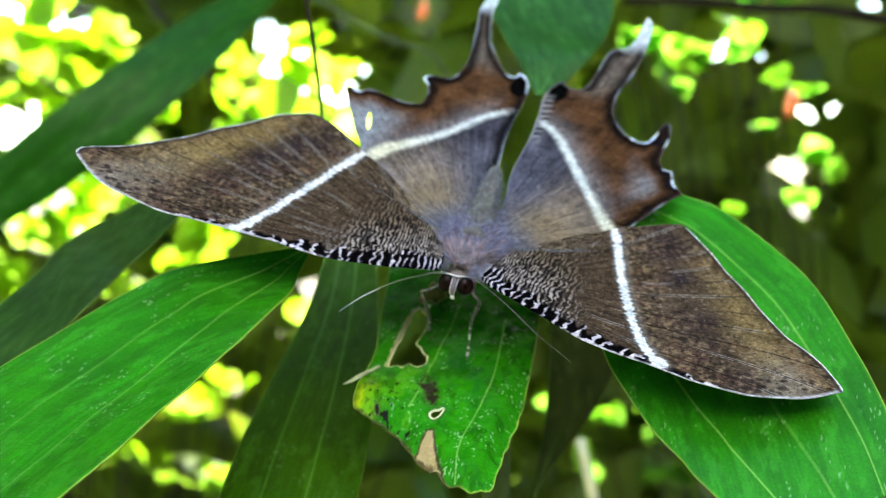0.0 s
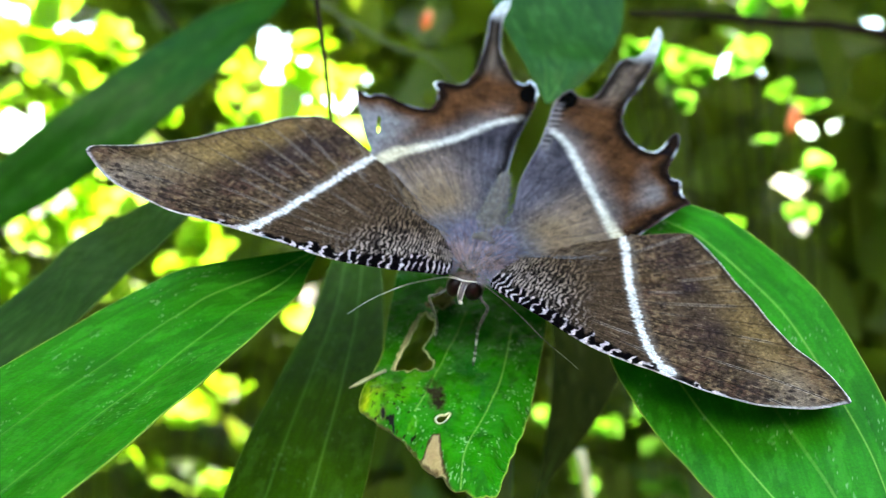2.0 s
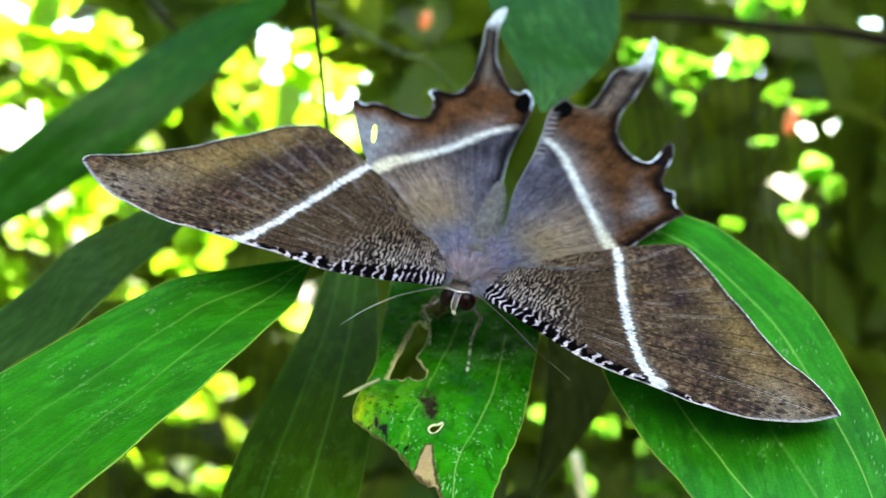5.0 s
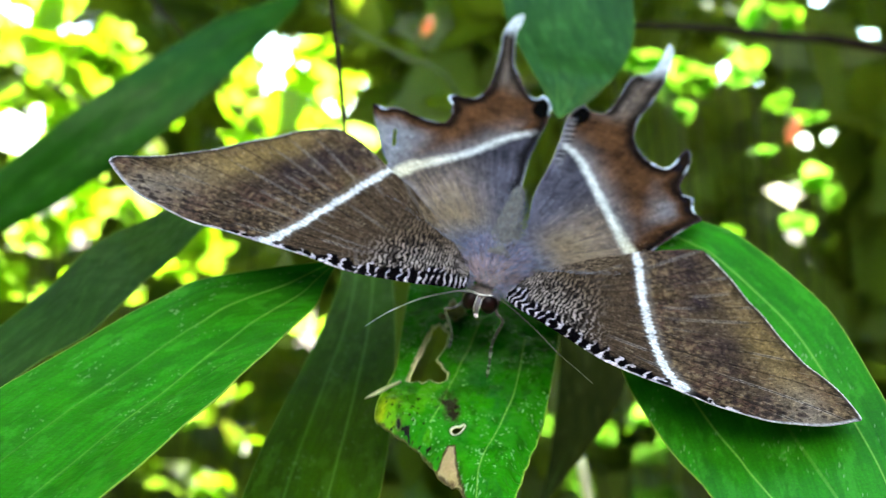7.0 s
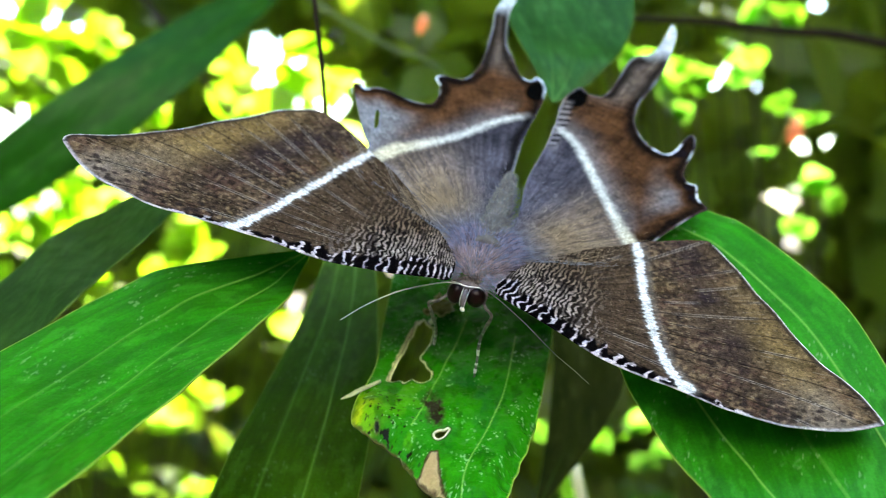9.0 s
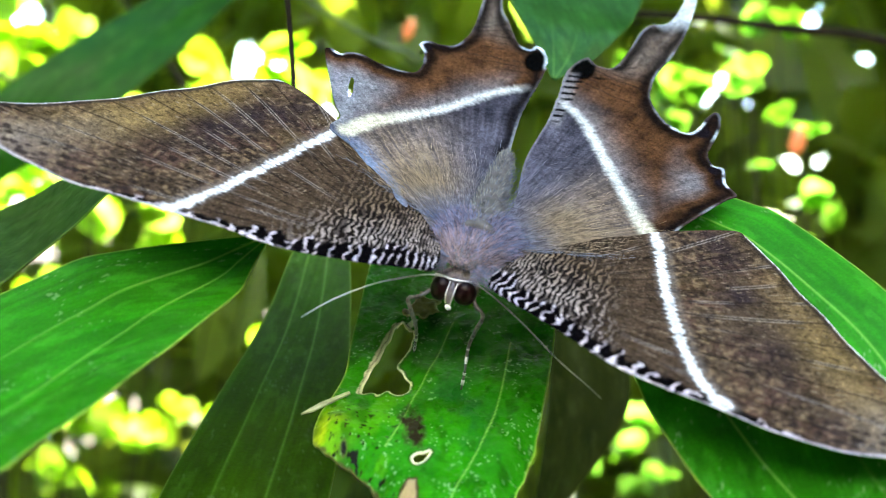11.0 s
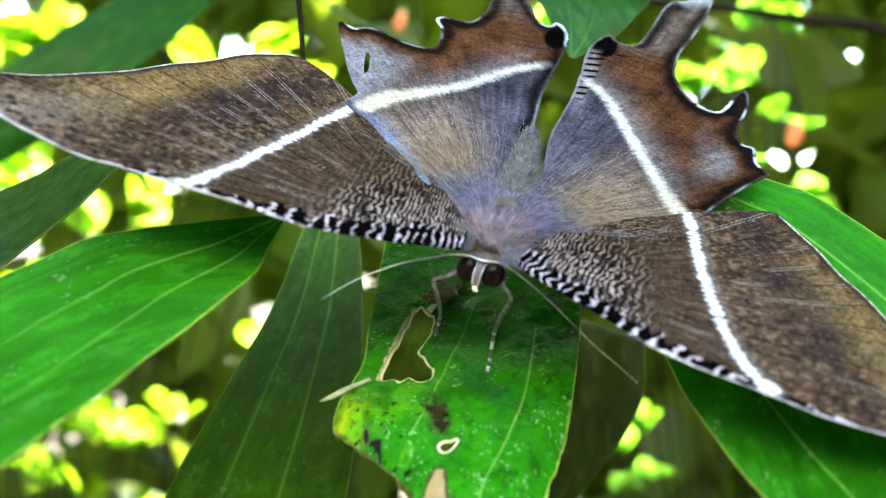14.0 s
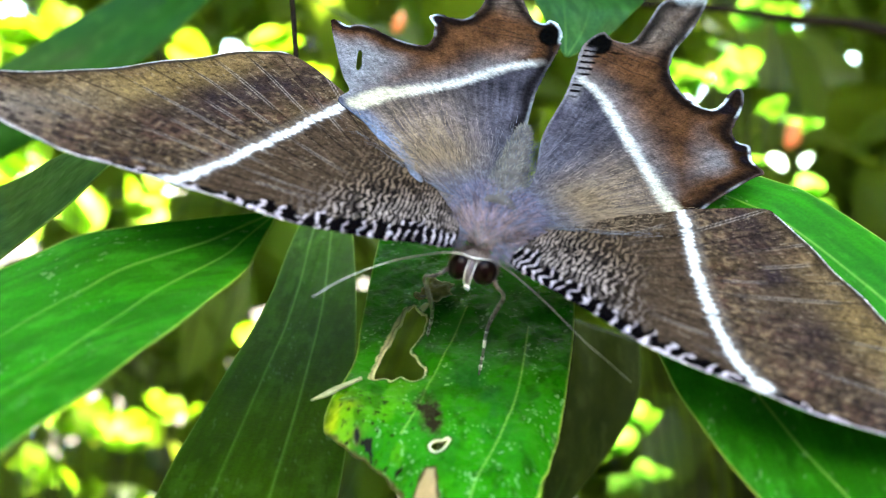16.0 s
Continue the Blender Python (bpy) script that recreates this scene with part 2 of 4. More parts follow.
def ball(centre, radii, turn=None, seg=24, ring=16):
    bm = bmesh.new()
    bmesh.ops.create_uvsphere(bm, u_segments=seg, v_segments=ring, radius=1)
    m = Matrix.Translation(centre) @ (turn or Matrix()) @ Matrix.Diagonal((*radii, 1))
    bmesh.ops.transform(bm, matrix=m, verts=bm.verts)
    return bm


# ---- the place around: ground and sky-side surroundings ----
def ground():
    rng = np.random.default_rng(4)
    n = 60
    c = np.sign(np.linspace(-1, 1, n)) * np.abs(np.linspace(-1, 1, n)) ** 4 * 300
    gx, gy = np.meshgrid(c, c)
    z = 0.05 * rng.standard_normal(gx.shape) * (np.hypot(gx, gy) > 0.5)
    v = np.stack([gx.ravel(), gy.ravel(), z.ravel()], 1)
    f = [(j * n + i, j * n + i + 1, (j + 1) * n + i + 1, (j + 1) * n + i) for j in range(n - 1) for i in range(n - 1)]
    ob = new("ground", finish((v.tolist(), [], f), "ground", GROUND))
    tagged(ob, "brown forest floor covered with old leaf litter", "ground", kind="structure")


def bounce_wall():
    """A plain pale wall, unseen behind the viewer, added to bounce sunlight onto the plant."""
    bm = bmesh.new()
    bmesh.ops.create_cube(bm, size=1)
    bmesh.ops.transform(bm, matrix=Matrix.Translation((0, -1.7, 1.35)) @ Matrix.Diagonal((3.4, 0.2, 2.9, 1)), verts=bm.verts)
    bmesh.ops.bevel(bm, geom=bm.edges[:], offset=0.02, segments=2, affect="EDGES")
    ob = new("bounce_wall_south", finish(bm, "bounce_wall_south", PLASTER, False))
    tagged(ob, "added pale plastered wall that bounces sunlight onto the plant", "wall", kind="structure")


ground()
bounce_wall()


# ---- leaves further off ----
def leaf_blade(centre, along, normal, long, wide, bend=0.15, rows=5):
    """Points and faces of one pointed, folded leaf."""
    a = Vector(along).normalized()
    n = (Vector(normal) - a * Vector(normal).dot(a)).normalized()
    s = a.cross(n)
    verts, faces = [], []
    for i in range(rows):
        t = i / (rows - 1)
        w = wide / 2 * (math.sin(math.pi * min(t * 0.93 + 0.05, 1)) ** 0.8)
        mid = Vector(centre) + a * long * (t - 0.5) - n * bend * long * (2 * t - 1) ** 2 * 0.5
        verts += [tuple(mid + s * w + n * 0.15 * w), tuple(mid - n * 0.1 * w), tuple(mid - s * w + n * 0.15 * w)]
    for i in range(rows - 1):
        for k in (0, 1):
            faces.append((3 * i + k, 3 * i + k + 1, 3 * i + k + 4, 3 * i + k + 3))
    return verts, faces


class Spray:
    """Gathers many leaves into one mesh."""

    def __init__(self):
        self.v, self.f = [], []

    def add(self, *args, **kw):
        v, f = leaf_blade(*args, **kw)
        n = len(self.v)
        self.v += v
        self.f += [tuple(i + n for i in q) for q in f]

    def data(self):
        return self.v, [], self.f


def any_way(rng):
    v = rng.standard_normal(3)
    return Vector(v / np.linalg.norm(v))


# thicket gaps fitted to the camera's view: slopes across and up from its start, half width
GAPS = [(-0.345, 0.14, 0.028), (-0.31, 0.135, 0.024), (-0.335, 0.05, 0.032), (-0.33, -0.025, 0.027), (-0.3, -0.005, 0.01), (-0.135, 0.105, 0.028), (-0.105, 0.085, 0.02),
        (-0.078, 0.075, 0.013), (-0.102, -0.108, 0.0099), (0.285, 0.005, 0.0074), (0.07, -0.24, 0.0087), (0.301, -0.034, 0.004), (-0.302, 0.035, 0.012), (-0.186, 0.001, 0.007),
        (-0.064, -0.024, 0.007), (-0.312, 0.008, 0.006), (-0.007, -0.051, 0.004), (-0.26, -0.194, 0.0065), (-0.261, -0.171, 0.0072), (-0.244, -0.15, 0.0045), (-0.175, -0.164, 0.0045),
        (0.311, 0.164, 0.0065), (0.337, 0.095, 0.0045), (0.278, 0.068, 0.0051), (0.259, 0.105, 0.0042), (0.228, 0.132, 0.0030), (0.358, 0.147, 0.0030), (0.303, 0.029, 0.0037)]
VIEW_POINT = Vector((-0.005, 0.0, 1.2))


def thicket():
    """The dark undergrowth behind the plant, with gaps cut to the camera's view that let the sky through."""
    rng = np.random.default_rng(11)
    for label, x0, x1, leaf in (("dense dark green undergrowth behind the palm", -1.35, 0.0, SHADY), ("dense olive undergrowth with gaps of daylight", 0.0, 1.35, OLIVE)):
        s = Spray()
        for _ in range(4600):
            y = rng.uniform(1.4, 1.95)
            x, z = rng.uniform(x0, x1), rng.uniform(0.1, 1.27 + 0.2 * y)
            ax, az = (x - VIEW_POINT.x) / y, (z - VIEW_POINT.z) / y
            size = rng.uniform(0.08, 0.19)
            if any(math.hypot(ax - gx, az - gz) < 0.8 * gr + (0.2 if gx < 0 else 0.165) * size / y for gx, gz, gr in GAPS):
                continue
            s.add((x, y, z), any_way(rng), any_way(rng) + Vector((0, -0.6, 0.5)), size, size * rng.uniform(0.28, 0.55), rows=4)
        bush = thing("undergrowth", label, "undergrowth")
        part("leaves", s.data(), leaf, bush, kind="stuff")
    s = Spray()
    for _ in range(8500):          # trees and bushes on the other sides, added to block low sky light
        w = rng.uniform(0, 2 * math.pi)
        r = rng.uniform(3.0, 3.7)
        front, behind = math.cos(w) > 0.35, math.cos(w) < -0.4
        size = rng.uniform(0.35, 0.75)
        x, y, z = r * math.sin(w), 0.3 + r * math.cos(w), rng.uniform(0, 4.8 if front else 6.0)
        if behind or front and any(math.hypot((x - VIEW_POINT.x) / y - gx, (z - VIEW_POINT.z) / y - gz) < gr + 0.3 * size / y for gx, gz, gr in GAPS):
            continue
        s.add((x, y, z), any_way(rng), any_way(rng), size, size * 0.4, rows=4)
    bush = thing("undergrowth", "tall green bushes and trees added all round to block sky light", "undergrowth")
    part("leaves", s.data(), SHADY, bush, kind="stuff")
    s = Spray()
    # unseen dark bushes, added to block low light from the front
    for _ in range(6800):
        size = rng.uniform(0.15, 0.35)
        s.add((rng.uniform(-2.6, 2.6), rng.uniform(-1.5, -1.0), rng.uniform(0, 1.75)), any_way(rng), any_way(rng), size, size * 0.4, rows=4)
    bush = thing("undergrowth", "low dark bushes added behind the viewer to block light", "undergrowth")
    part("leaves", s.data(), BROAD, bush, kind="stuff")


thicket()

# clumps of leaves in the sun, placed to fit the camera's view: across, height, spread (metres)
SUNLIT_WEST = [(-0.101, 1.273, 0.0355), (-0.255, 1.285, 0.035), (-0.225, 1.272, 0.035), (-0.263, 1.307, 0.0341), (-0.253, 1.182, 0.0211), (-0.084, 1.252, 0.0317), (-0.261, 1.144, 0.0195), (-0.266, 1.246, 0.0304),
               (-0.249, 1.238, 0.0296), (-0.226, 1.196, 0.0176), (-0.152, 1.166, 0.017), (-0.248, 1.203, 0.017), (-0.127, 1.246, 0.013), (-0.249, 1.174, 0.0166), (-0.152, 1.198, 0.0156), (-0.192, 1.234, 0.009),
               (-0.218, 1.147, 0.0151), (-0.193, 1.257, 0.0217), (-0.163, 1.062, 0.0179), (-0.233, 1.221, 0.0209), (-0.199, 1.137, 0.0129), (-0.147, 1.02, 0.0173), (-0.215, 1.278, 0.0189), (-0.163, 1.15, 0.0112),
               (-0.195, 1.19, 0.0112), (-0.205, 1.04, 0.0151), (-0.237, 1.277, 0.014), (-0.189, 1.077, 0.0118), (0.065, 1.312, 0.0133), (-0.179, 1.028, 0.01), (-0.133, 1.077, 0.01), (-0.122, 1.048, 0.0086),
               (-0.079, 1.117, 0.0101)]
SUNLIT_EAST = [(0.137, 1.022, 0.0131), (0.148, 1.053, 0.0099), (0.098, 1.058, 0.0088), (0.13, 1.044, 0.0088), (0.091, 1.028, 0.0088), (0.14, 1.086, 0.0085), (0.126, 1.07, 0.0071), (0.183, 1.291, 0.0084),
               (0.229, 1.222, 0.0084), (0.067, 1.062, 0.006), (0.17, 1.297, 0.0061), (0.193, 1.282, 0.0061), (0.221, 1.219, 0.0061), (0.239, 1.212, 0.0061), (0.155, 1.282, 0.0055), (0.095, 1.319, 0.0055),
               (0.188, 1.321, 0.0055), (0.207, 1.321, 0.0055), (0.146, 1.26, 0.005), (0.18, 1.282, 0.0044), (0.144, 1.286, 0.0044), (0.205, 1.268, 0.0044), (0.116, 1.289, 0.0044), (0.126, 1.288, 0.0039),
               (0.225, 1.26, 0.0039), (0.216, 1.194, 0.0039), (0.137, 1.272, 0.0034), (0.197, 1.236, 0.0028), (0.178, 1.186, 0.0028)]


def sunlit(name, label, clumps, seed, foot, leaf, many, big):
    """A shrub whose leaf clumps stand in the sun, on thin stems from one foot."""
    rng = np.random.default_rng(seed)
    s = Spray()
    stems = []
    for x, z, r in clumps:
        y = 0.75
        k = float(rng.uniform(0.97, 1.03)) + 1.2 * (1.29 - z)      # lower twigs slide back along the camera's view lines, clear of the shade of the upper ones
        x, y, z, r = k * (x - VIEW_POINT.x) + VIEW_POINT.x, k * y, k * (z - VIEW_POINT.z) + VIEW_POINT.z, k * r
        for _ in range(max(3, int(r * many))):
            off = any_way(rng) * (1.35 * r * float(rng.uniform(0.05, 1.0)) ** 0.7)
            off = off - sun_way * (0.5 * off.dot(sun_way))      # flat tiers that face the sun
            # no leaves on the camera's lines through the gaps
            if any(math.hypot((x + off.x - VIEW_POINT.x) / (y + off.y) - gx, (z + off.z - VIEW_POINT.z) / (y + off.y) - gz) < (0.5 * gr if gx < 0 else gr + 0.003) for gx, gz, gr in GAPS):
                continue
            size = big * rng.uniform(0.014, 0.030)
            s.add((x + off.x, y + off.y, z + off.z), any_way(rng) + Vector((0, 0, -0.4)), sun_way + any_way(rng) * 0.55, size, size * rng.uniform(0.8, 1.05))
        stems.append(spline([foot, (foot[0] * 0.6 + x * 0.4, y + 0.12, foot[2] * 0.5 + z * 0.5), (x, y + 0.02, z)], 14))
    shrub = thing(name, label, "shrub")
    part("leaves", s.data(), leaf, shrub, kind="stuff")
    for line in stems:
        part("stem", tube(line, [0.0014, 0.0005], 5), BARK, shrub)


sunlit("shrub", "yellow-green shrub glowing in the sun behind the palm", SUNLIT_WEST, 21, (-0.3, 1.0, 0.0), SUNNY_YELLOW, 500, 1.1)
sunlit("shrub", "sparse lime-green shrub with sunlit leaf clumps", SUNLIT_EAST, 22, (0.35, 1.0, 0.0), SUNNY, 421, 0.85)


def shade_canopy():
    """Unseen broad leaves, added overhead to keep the sun off the palm."""
    rng = np.random.default_rng(31)
    s = Spray()
    centre = Vector((0, 0.17, 1.2)) + sun_way * 3.9
    for _ in range(3800):
        x, y = rng.uniform(-1.0, 0.95), rng.uniform(-1.9, 0.33)
        size = rng.uniform(0.12, 0.22)
        s.add((centre.x + x, centre.y + y, centre.z + rng.uniform(-0.06, 0.07)), any_way(rng) * 1.0, Vector((0, 0, 1)) + any_way(rng) * 0.3, size, size * 0.4)
    near = Vector((0, 0.17, 1.2)) + sun_way * 1.5
    for _ in range(1900):      # a lower layer, added to darken the sky that the leaflets reflect
        size = rng.uniform(0.12, 0.22)
        s.add((near.x + rng.uniform(-1.0, 0.95), near.y + rng.uniform(-0.72, 0.33), near.z + rng.uniform(-0.05, 0.06)), any_way(rng), Vector((0, 0, 1)) + any_way(rng) * 0.3, size, size * 0.4)
    for _ in range(2600):      # more leaves behind the wall, added to block the sky there
        size = rng.uniform(0.3, 0.5)
        s.add((rng.uniform(-3.2, 3.2), rng.uniform(-2.7, -2.1), rng.uniform(1.9, 4.4)), any_way(rng), any_way(rng), size, size * 0.45)
    top = thing("shade_canopy", "unseen broad dark leaves added overhead to block sun and sky", "foliage")
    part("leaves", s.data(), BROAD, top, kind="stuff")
    part("bough", tube(spline([(2.0, 2.6, 0.0), (1.95, 2.5, 2.2), (1.4, 2.2, 3.8), (0.6, 1.9, 4.42), (-0.3, 1.3, 4.48)], 24), [0.03, 0.012], 8), BARK, top)


shade_canopy()


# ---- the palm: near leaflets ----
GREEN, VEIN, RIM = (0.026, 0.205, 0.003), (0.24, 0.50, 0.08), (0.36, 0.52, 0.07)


def leaflet(name, parent, upper, lower, veins, along=150, across=60, pleat=0.0006, green=GREEN, label="", specks=0.5, seed=1, curl=0.0, skin=None):
    """A palm leaflet lofted between its two edges (mm), ribbed along its veins."""
    a, b = spline(upper, along) / 1000, spline(lower, along) / 1000
    u = np.linspace(0, 1, across)
    p = a[:, None] * (1 - u)[None, :, None] + b[:, None] * u[None, :, None]
    d = np.gradient(p.mean(1), axis=0)
    n = np.cross(d, b - a)
    n /= np.linalg.norm(n, axis=1)[:, None] + 1e-12
    if n[:, 2].mean() < 0:
        n = -n
    wide = np.linalg.norm(b - a, axis=1)
    v = np.linspace(0, 1, along)
    U, V = np.meshgrid(u, v)
    knots = np.r_[0, veins, 1]
    ridge = np.interp(u, np.sort(np.r_[knots, (knots[1:] + knots[:-1]) / 2]), [0 if i % 2 == 0 else 1 for i in range(2 * len(knots) - 1)])
    lift = pleat * (ridge - 0.4)[None] * np.minimum(1, wide / 0.012)[:, None] - curl * wide[:, None] * np.maximum(0, U - knots[-2]) * (1 + 0.5 * U)
    mm = np.stack([U * wide[:, None] * 1000, V * length(a) * 1000], -1)
    lift = lift + 0.00018 * (fnoise(mm[..., 0] / 9, mm[..., 1] / 14, seed) - 0.5)
    dv = np.min(np.abs(U[..., None] - np.asarray(veins)), -1) * wide[:, None] * 1000
    lift = lift + 0.00012 * np.exp(-((dv / 0.25) ** 2))
    p = p + n[:, None] * lift[..., None]
    edge = np.minimum(U, 1 - U) * wide[:, None] * 1000
    tone = 0.78 + 0.44 * fnoise(mm[..., 0] / 5, mm[..., 1] / 11, seed + 5)
    lines = 0.74 + 0.28 * vnoise(mm[..., 0] / 0.55, mm[..., 1] / 30, seed + 9) + 0.24 * vnoise(mm[..., 0] / 2.3, mm[..., 1] / 25, seed + 10)
    rgb = np.asarray(green) * (tone * lines)[..., None]
    fibre = vnoise(mm[..., 0] / 0.22, mm[..., 1] / 40, seed + 11)
    rgb = rgb * (0.86 + 0.28 * fibre)[..., None]
    rgb = blend(rgb, np.asarray(green) * 0.55, 0.4 * step01(fnoise(mm[..., 0] / 2.6, mm[..., 1] / 6, seed + 12), 0.5, 0.72))
    rgb = blend(rgb, np.asarray(green) * 1.5 + (0.02, 0.02, 0.012), 0.5 * step01(fnoise(mm[..., 0] / 1.5, mm[..., 1] / 4, seed + 13), 0.55, 0.75))
    rgb = blend(rgb, VEIN, (0.3 + 0.9 * specks) * np.exp(-((dv / 0.11) ** 2)))
    rgb = blend(rgb, RIM, 0.85 * min(1, 0.15 + 2.2 * specks) * (1 - step01(edge, 0.06, 0.34)))
    spot = step01(vnoise(mm[..., 0] / 0.4, mm[..., 1] / 0.6, seed + 20), 0.82, 0.9) * step01(fnoise(mm[..., 0] / 6, mm[..., 1] / 6, seed + 30), 0.42, 0.55)
    rgb = blend(rgb, (0.32, 0.50, 0.24), 0.8 * specks * spot * step01(fnoise(mm[..., 0] / 3, mm[..., 1] / 9, seed + 33), 0.38, 0.55))
    faces = [(j * across + i, j * across + i + 1, (j + 1) * across + i + 1, (j + 1) * across + i) for j in range(along - 1) for i in range(across - 1)]
    me = finish((p.reshape(-1, 3).tolist(), [], faces), name, skin or BLADE)
    pigment(me, rgb.reshape(-1, 3))
    return part(name, me, skin or BLADE, parent, label, thick=0.00025)


palm = thing("palm_frond", "green fan palm frond with glossy ribbed leaflets", "palm")
leaflet("leaflet", palm,
        [(-18.3, 208.3, 1190.1), (-22.2, 208.2, 1189.7), (-26.1, 208.1, 1189.2), (-31.9, 208.0, 1188.3), (-41.6, 207.4, 1186.6), (-47.3, 206.9, 1185.2), (-51.7, 205.4, 1182.8), (-56.9, 202.9, 1179.9), (-62.9, 197.4, 1175.8), (-69.4, 189.3, 1171.4), (-72.2, 184.7, 1169.4), (-77.6, 172.7, 1164.5), (-81.8, 157.7, 1159.0)],
        [(-18.3, 208.1, 1189.5), (-22.0, 208.1, 1189.2), (-23.1, 207.5, 1187.4), (-24.3, 206.0, 1184.5), (-25.4, 203.5, 1181.3), (-28.6, 198.7, 1177.4), (-31.4, 192.0, 1173.5), (-34.5, 183.7, 1169.8), (-36.7, 176.9, 1167.0), (-39.5, 170.3, 1164.5), (-42.0, 163.4, 1161.9), (-44.4, 157.5, 1159.7), (-50.6, 144.2, 1154.9)],
        [0.39, 0.65], 260, 120, 0.0002, label="long glossy bright green leaflet", seed=3, curl=-0.22)
leaflet("leaflet", palm,
        [(19.5, 233.0, 1194.2), (30.5, 233.9, 1198.3), (40.8, 230.7, 1199.2), (47.3, 225.5, 1197.4), (49.9, 222.9, 1196.3), (53.7, 217.2, 1193.1), (57.2, 211.0, 1189.5), (60.3, 204.6, 1185.7), (61.9, 200.1, 1182.8), (63.1, 194.8, 1179.1), (64.0, 189.4, 1175.3), (64.8, 184.2, 1171.7), (65.5, 175.8, 1165.5), (65.0, 167.7, 1159.1)],
        [(18.4, 232.1, 1193.1), (21.5, 219.2, 1184.3), (25.2, 207.4, 1176.5), (26.5, 202.0, 1172.9), (27.4, 198.1, 1170.2), (29.1, 193.5, 1167.2), (31.0, 188.6, 1164.1), (33.0, 184.3, 1161.5), (35.6, 179.9, 1159.0), (37.1, 176.9, 1157.2), (41.7, 169.5, 1153.1), (46.1, 162.3, 1149.0)],
        [0.2, 0.5, 0.78], 260, 120, 0.00025, label="broad bright green leaflet under the moth's wing", seed=5, specks=0.7)
# leaflets labelled shaded have darker greens: their shade is put into the colour
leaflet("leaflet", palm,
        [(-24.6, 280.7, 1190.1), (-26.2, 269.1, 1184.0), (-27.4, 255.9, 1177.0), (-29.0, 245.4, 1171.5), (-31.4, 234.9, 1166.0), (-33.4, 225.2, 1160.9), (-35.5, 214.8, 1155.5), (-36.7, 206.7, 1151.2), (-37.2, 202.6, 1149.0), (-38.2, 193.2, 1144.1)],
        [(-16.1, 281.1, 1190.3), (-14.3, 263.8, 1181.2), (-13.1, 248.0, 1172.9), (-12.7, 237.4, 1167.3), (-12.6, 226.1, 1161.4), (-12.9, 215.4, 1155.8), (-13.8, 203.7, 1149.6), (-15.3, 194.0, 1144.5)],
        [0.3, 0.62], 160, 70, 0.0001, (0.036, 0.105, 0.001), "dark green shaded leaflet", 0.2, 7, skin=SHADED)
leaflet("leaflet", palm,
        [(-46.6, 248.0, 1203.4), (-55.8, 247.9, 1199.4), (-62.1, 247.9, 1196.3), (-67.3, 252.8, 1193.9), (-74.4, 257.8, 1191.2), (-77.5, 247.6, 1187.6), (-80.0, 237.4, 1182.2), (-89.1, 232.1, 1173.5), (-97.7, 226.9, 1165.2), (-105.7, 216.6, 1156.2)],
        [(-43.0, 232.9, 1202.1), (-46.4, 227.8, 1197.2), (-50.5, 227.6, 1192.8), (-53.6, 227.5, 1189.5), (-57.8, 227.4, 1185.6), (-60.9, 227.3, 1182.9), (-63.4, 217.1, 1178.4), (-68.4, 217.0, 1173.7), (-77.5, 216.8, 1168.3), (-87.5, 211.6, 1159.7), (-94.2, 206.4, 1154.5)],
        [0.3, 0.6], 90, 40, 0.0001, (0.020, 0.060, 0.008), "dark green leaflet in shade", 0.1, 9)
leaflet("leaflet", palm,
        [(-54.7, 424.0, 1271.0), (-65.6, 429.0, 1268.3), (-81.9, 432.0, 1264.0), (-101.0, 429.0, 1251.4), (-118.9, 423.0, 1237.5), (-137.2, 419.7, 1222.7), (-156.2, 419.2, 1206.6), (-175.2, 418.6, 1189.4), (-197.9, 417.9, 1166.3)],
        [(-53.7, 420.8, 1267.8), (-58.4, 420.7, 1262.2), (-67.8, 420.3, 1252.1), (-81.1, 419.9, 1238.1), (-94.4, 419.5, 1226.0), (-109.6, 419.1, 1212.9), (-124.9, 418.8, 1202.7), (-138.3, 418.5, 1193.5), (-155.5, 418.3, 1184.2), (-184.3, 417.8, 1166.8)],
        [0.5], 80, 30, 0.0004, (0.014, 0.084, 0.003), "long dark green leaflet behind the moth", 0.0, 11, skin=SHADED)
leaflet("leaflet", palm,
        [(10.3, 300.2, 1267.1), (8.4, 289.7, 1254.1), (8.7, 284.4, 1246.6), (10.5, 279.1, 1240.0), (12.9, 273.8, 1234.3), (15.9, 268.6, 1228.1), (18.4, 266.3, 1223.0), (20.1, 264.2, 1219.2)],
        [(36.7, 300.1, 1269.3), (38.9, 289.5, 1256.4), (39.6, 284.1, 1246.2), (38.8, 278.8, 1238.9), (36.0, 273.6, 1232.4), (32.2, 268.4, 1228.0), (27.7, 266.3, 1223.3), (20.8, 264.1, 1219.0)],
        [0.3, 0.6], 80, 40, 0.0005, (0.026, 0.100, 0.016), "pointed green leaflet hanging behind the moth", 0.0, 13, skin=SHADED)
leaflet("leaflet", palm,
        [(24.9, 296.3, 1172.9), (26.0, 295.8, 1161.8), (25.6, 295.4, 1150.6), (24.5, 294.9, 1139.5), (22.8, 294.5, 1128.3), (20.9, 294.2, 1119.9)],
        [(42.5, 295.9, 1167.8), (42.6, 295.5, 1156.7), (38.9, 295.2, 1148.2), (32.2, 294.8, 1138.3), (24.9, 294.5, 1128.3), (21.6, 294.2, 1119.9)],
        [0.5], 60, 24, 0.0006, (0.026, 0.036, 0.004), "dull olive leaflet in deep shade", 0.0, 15)


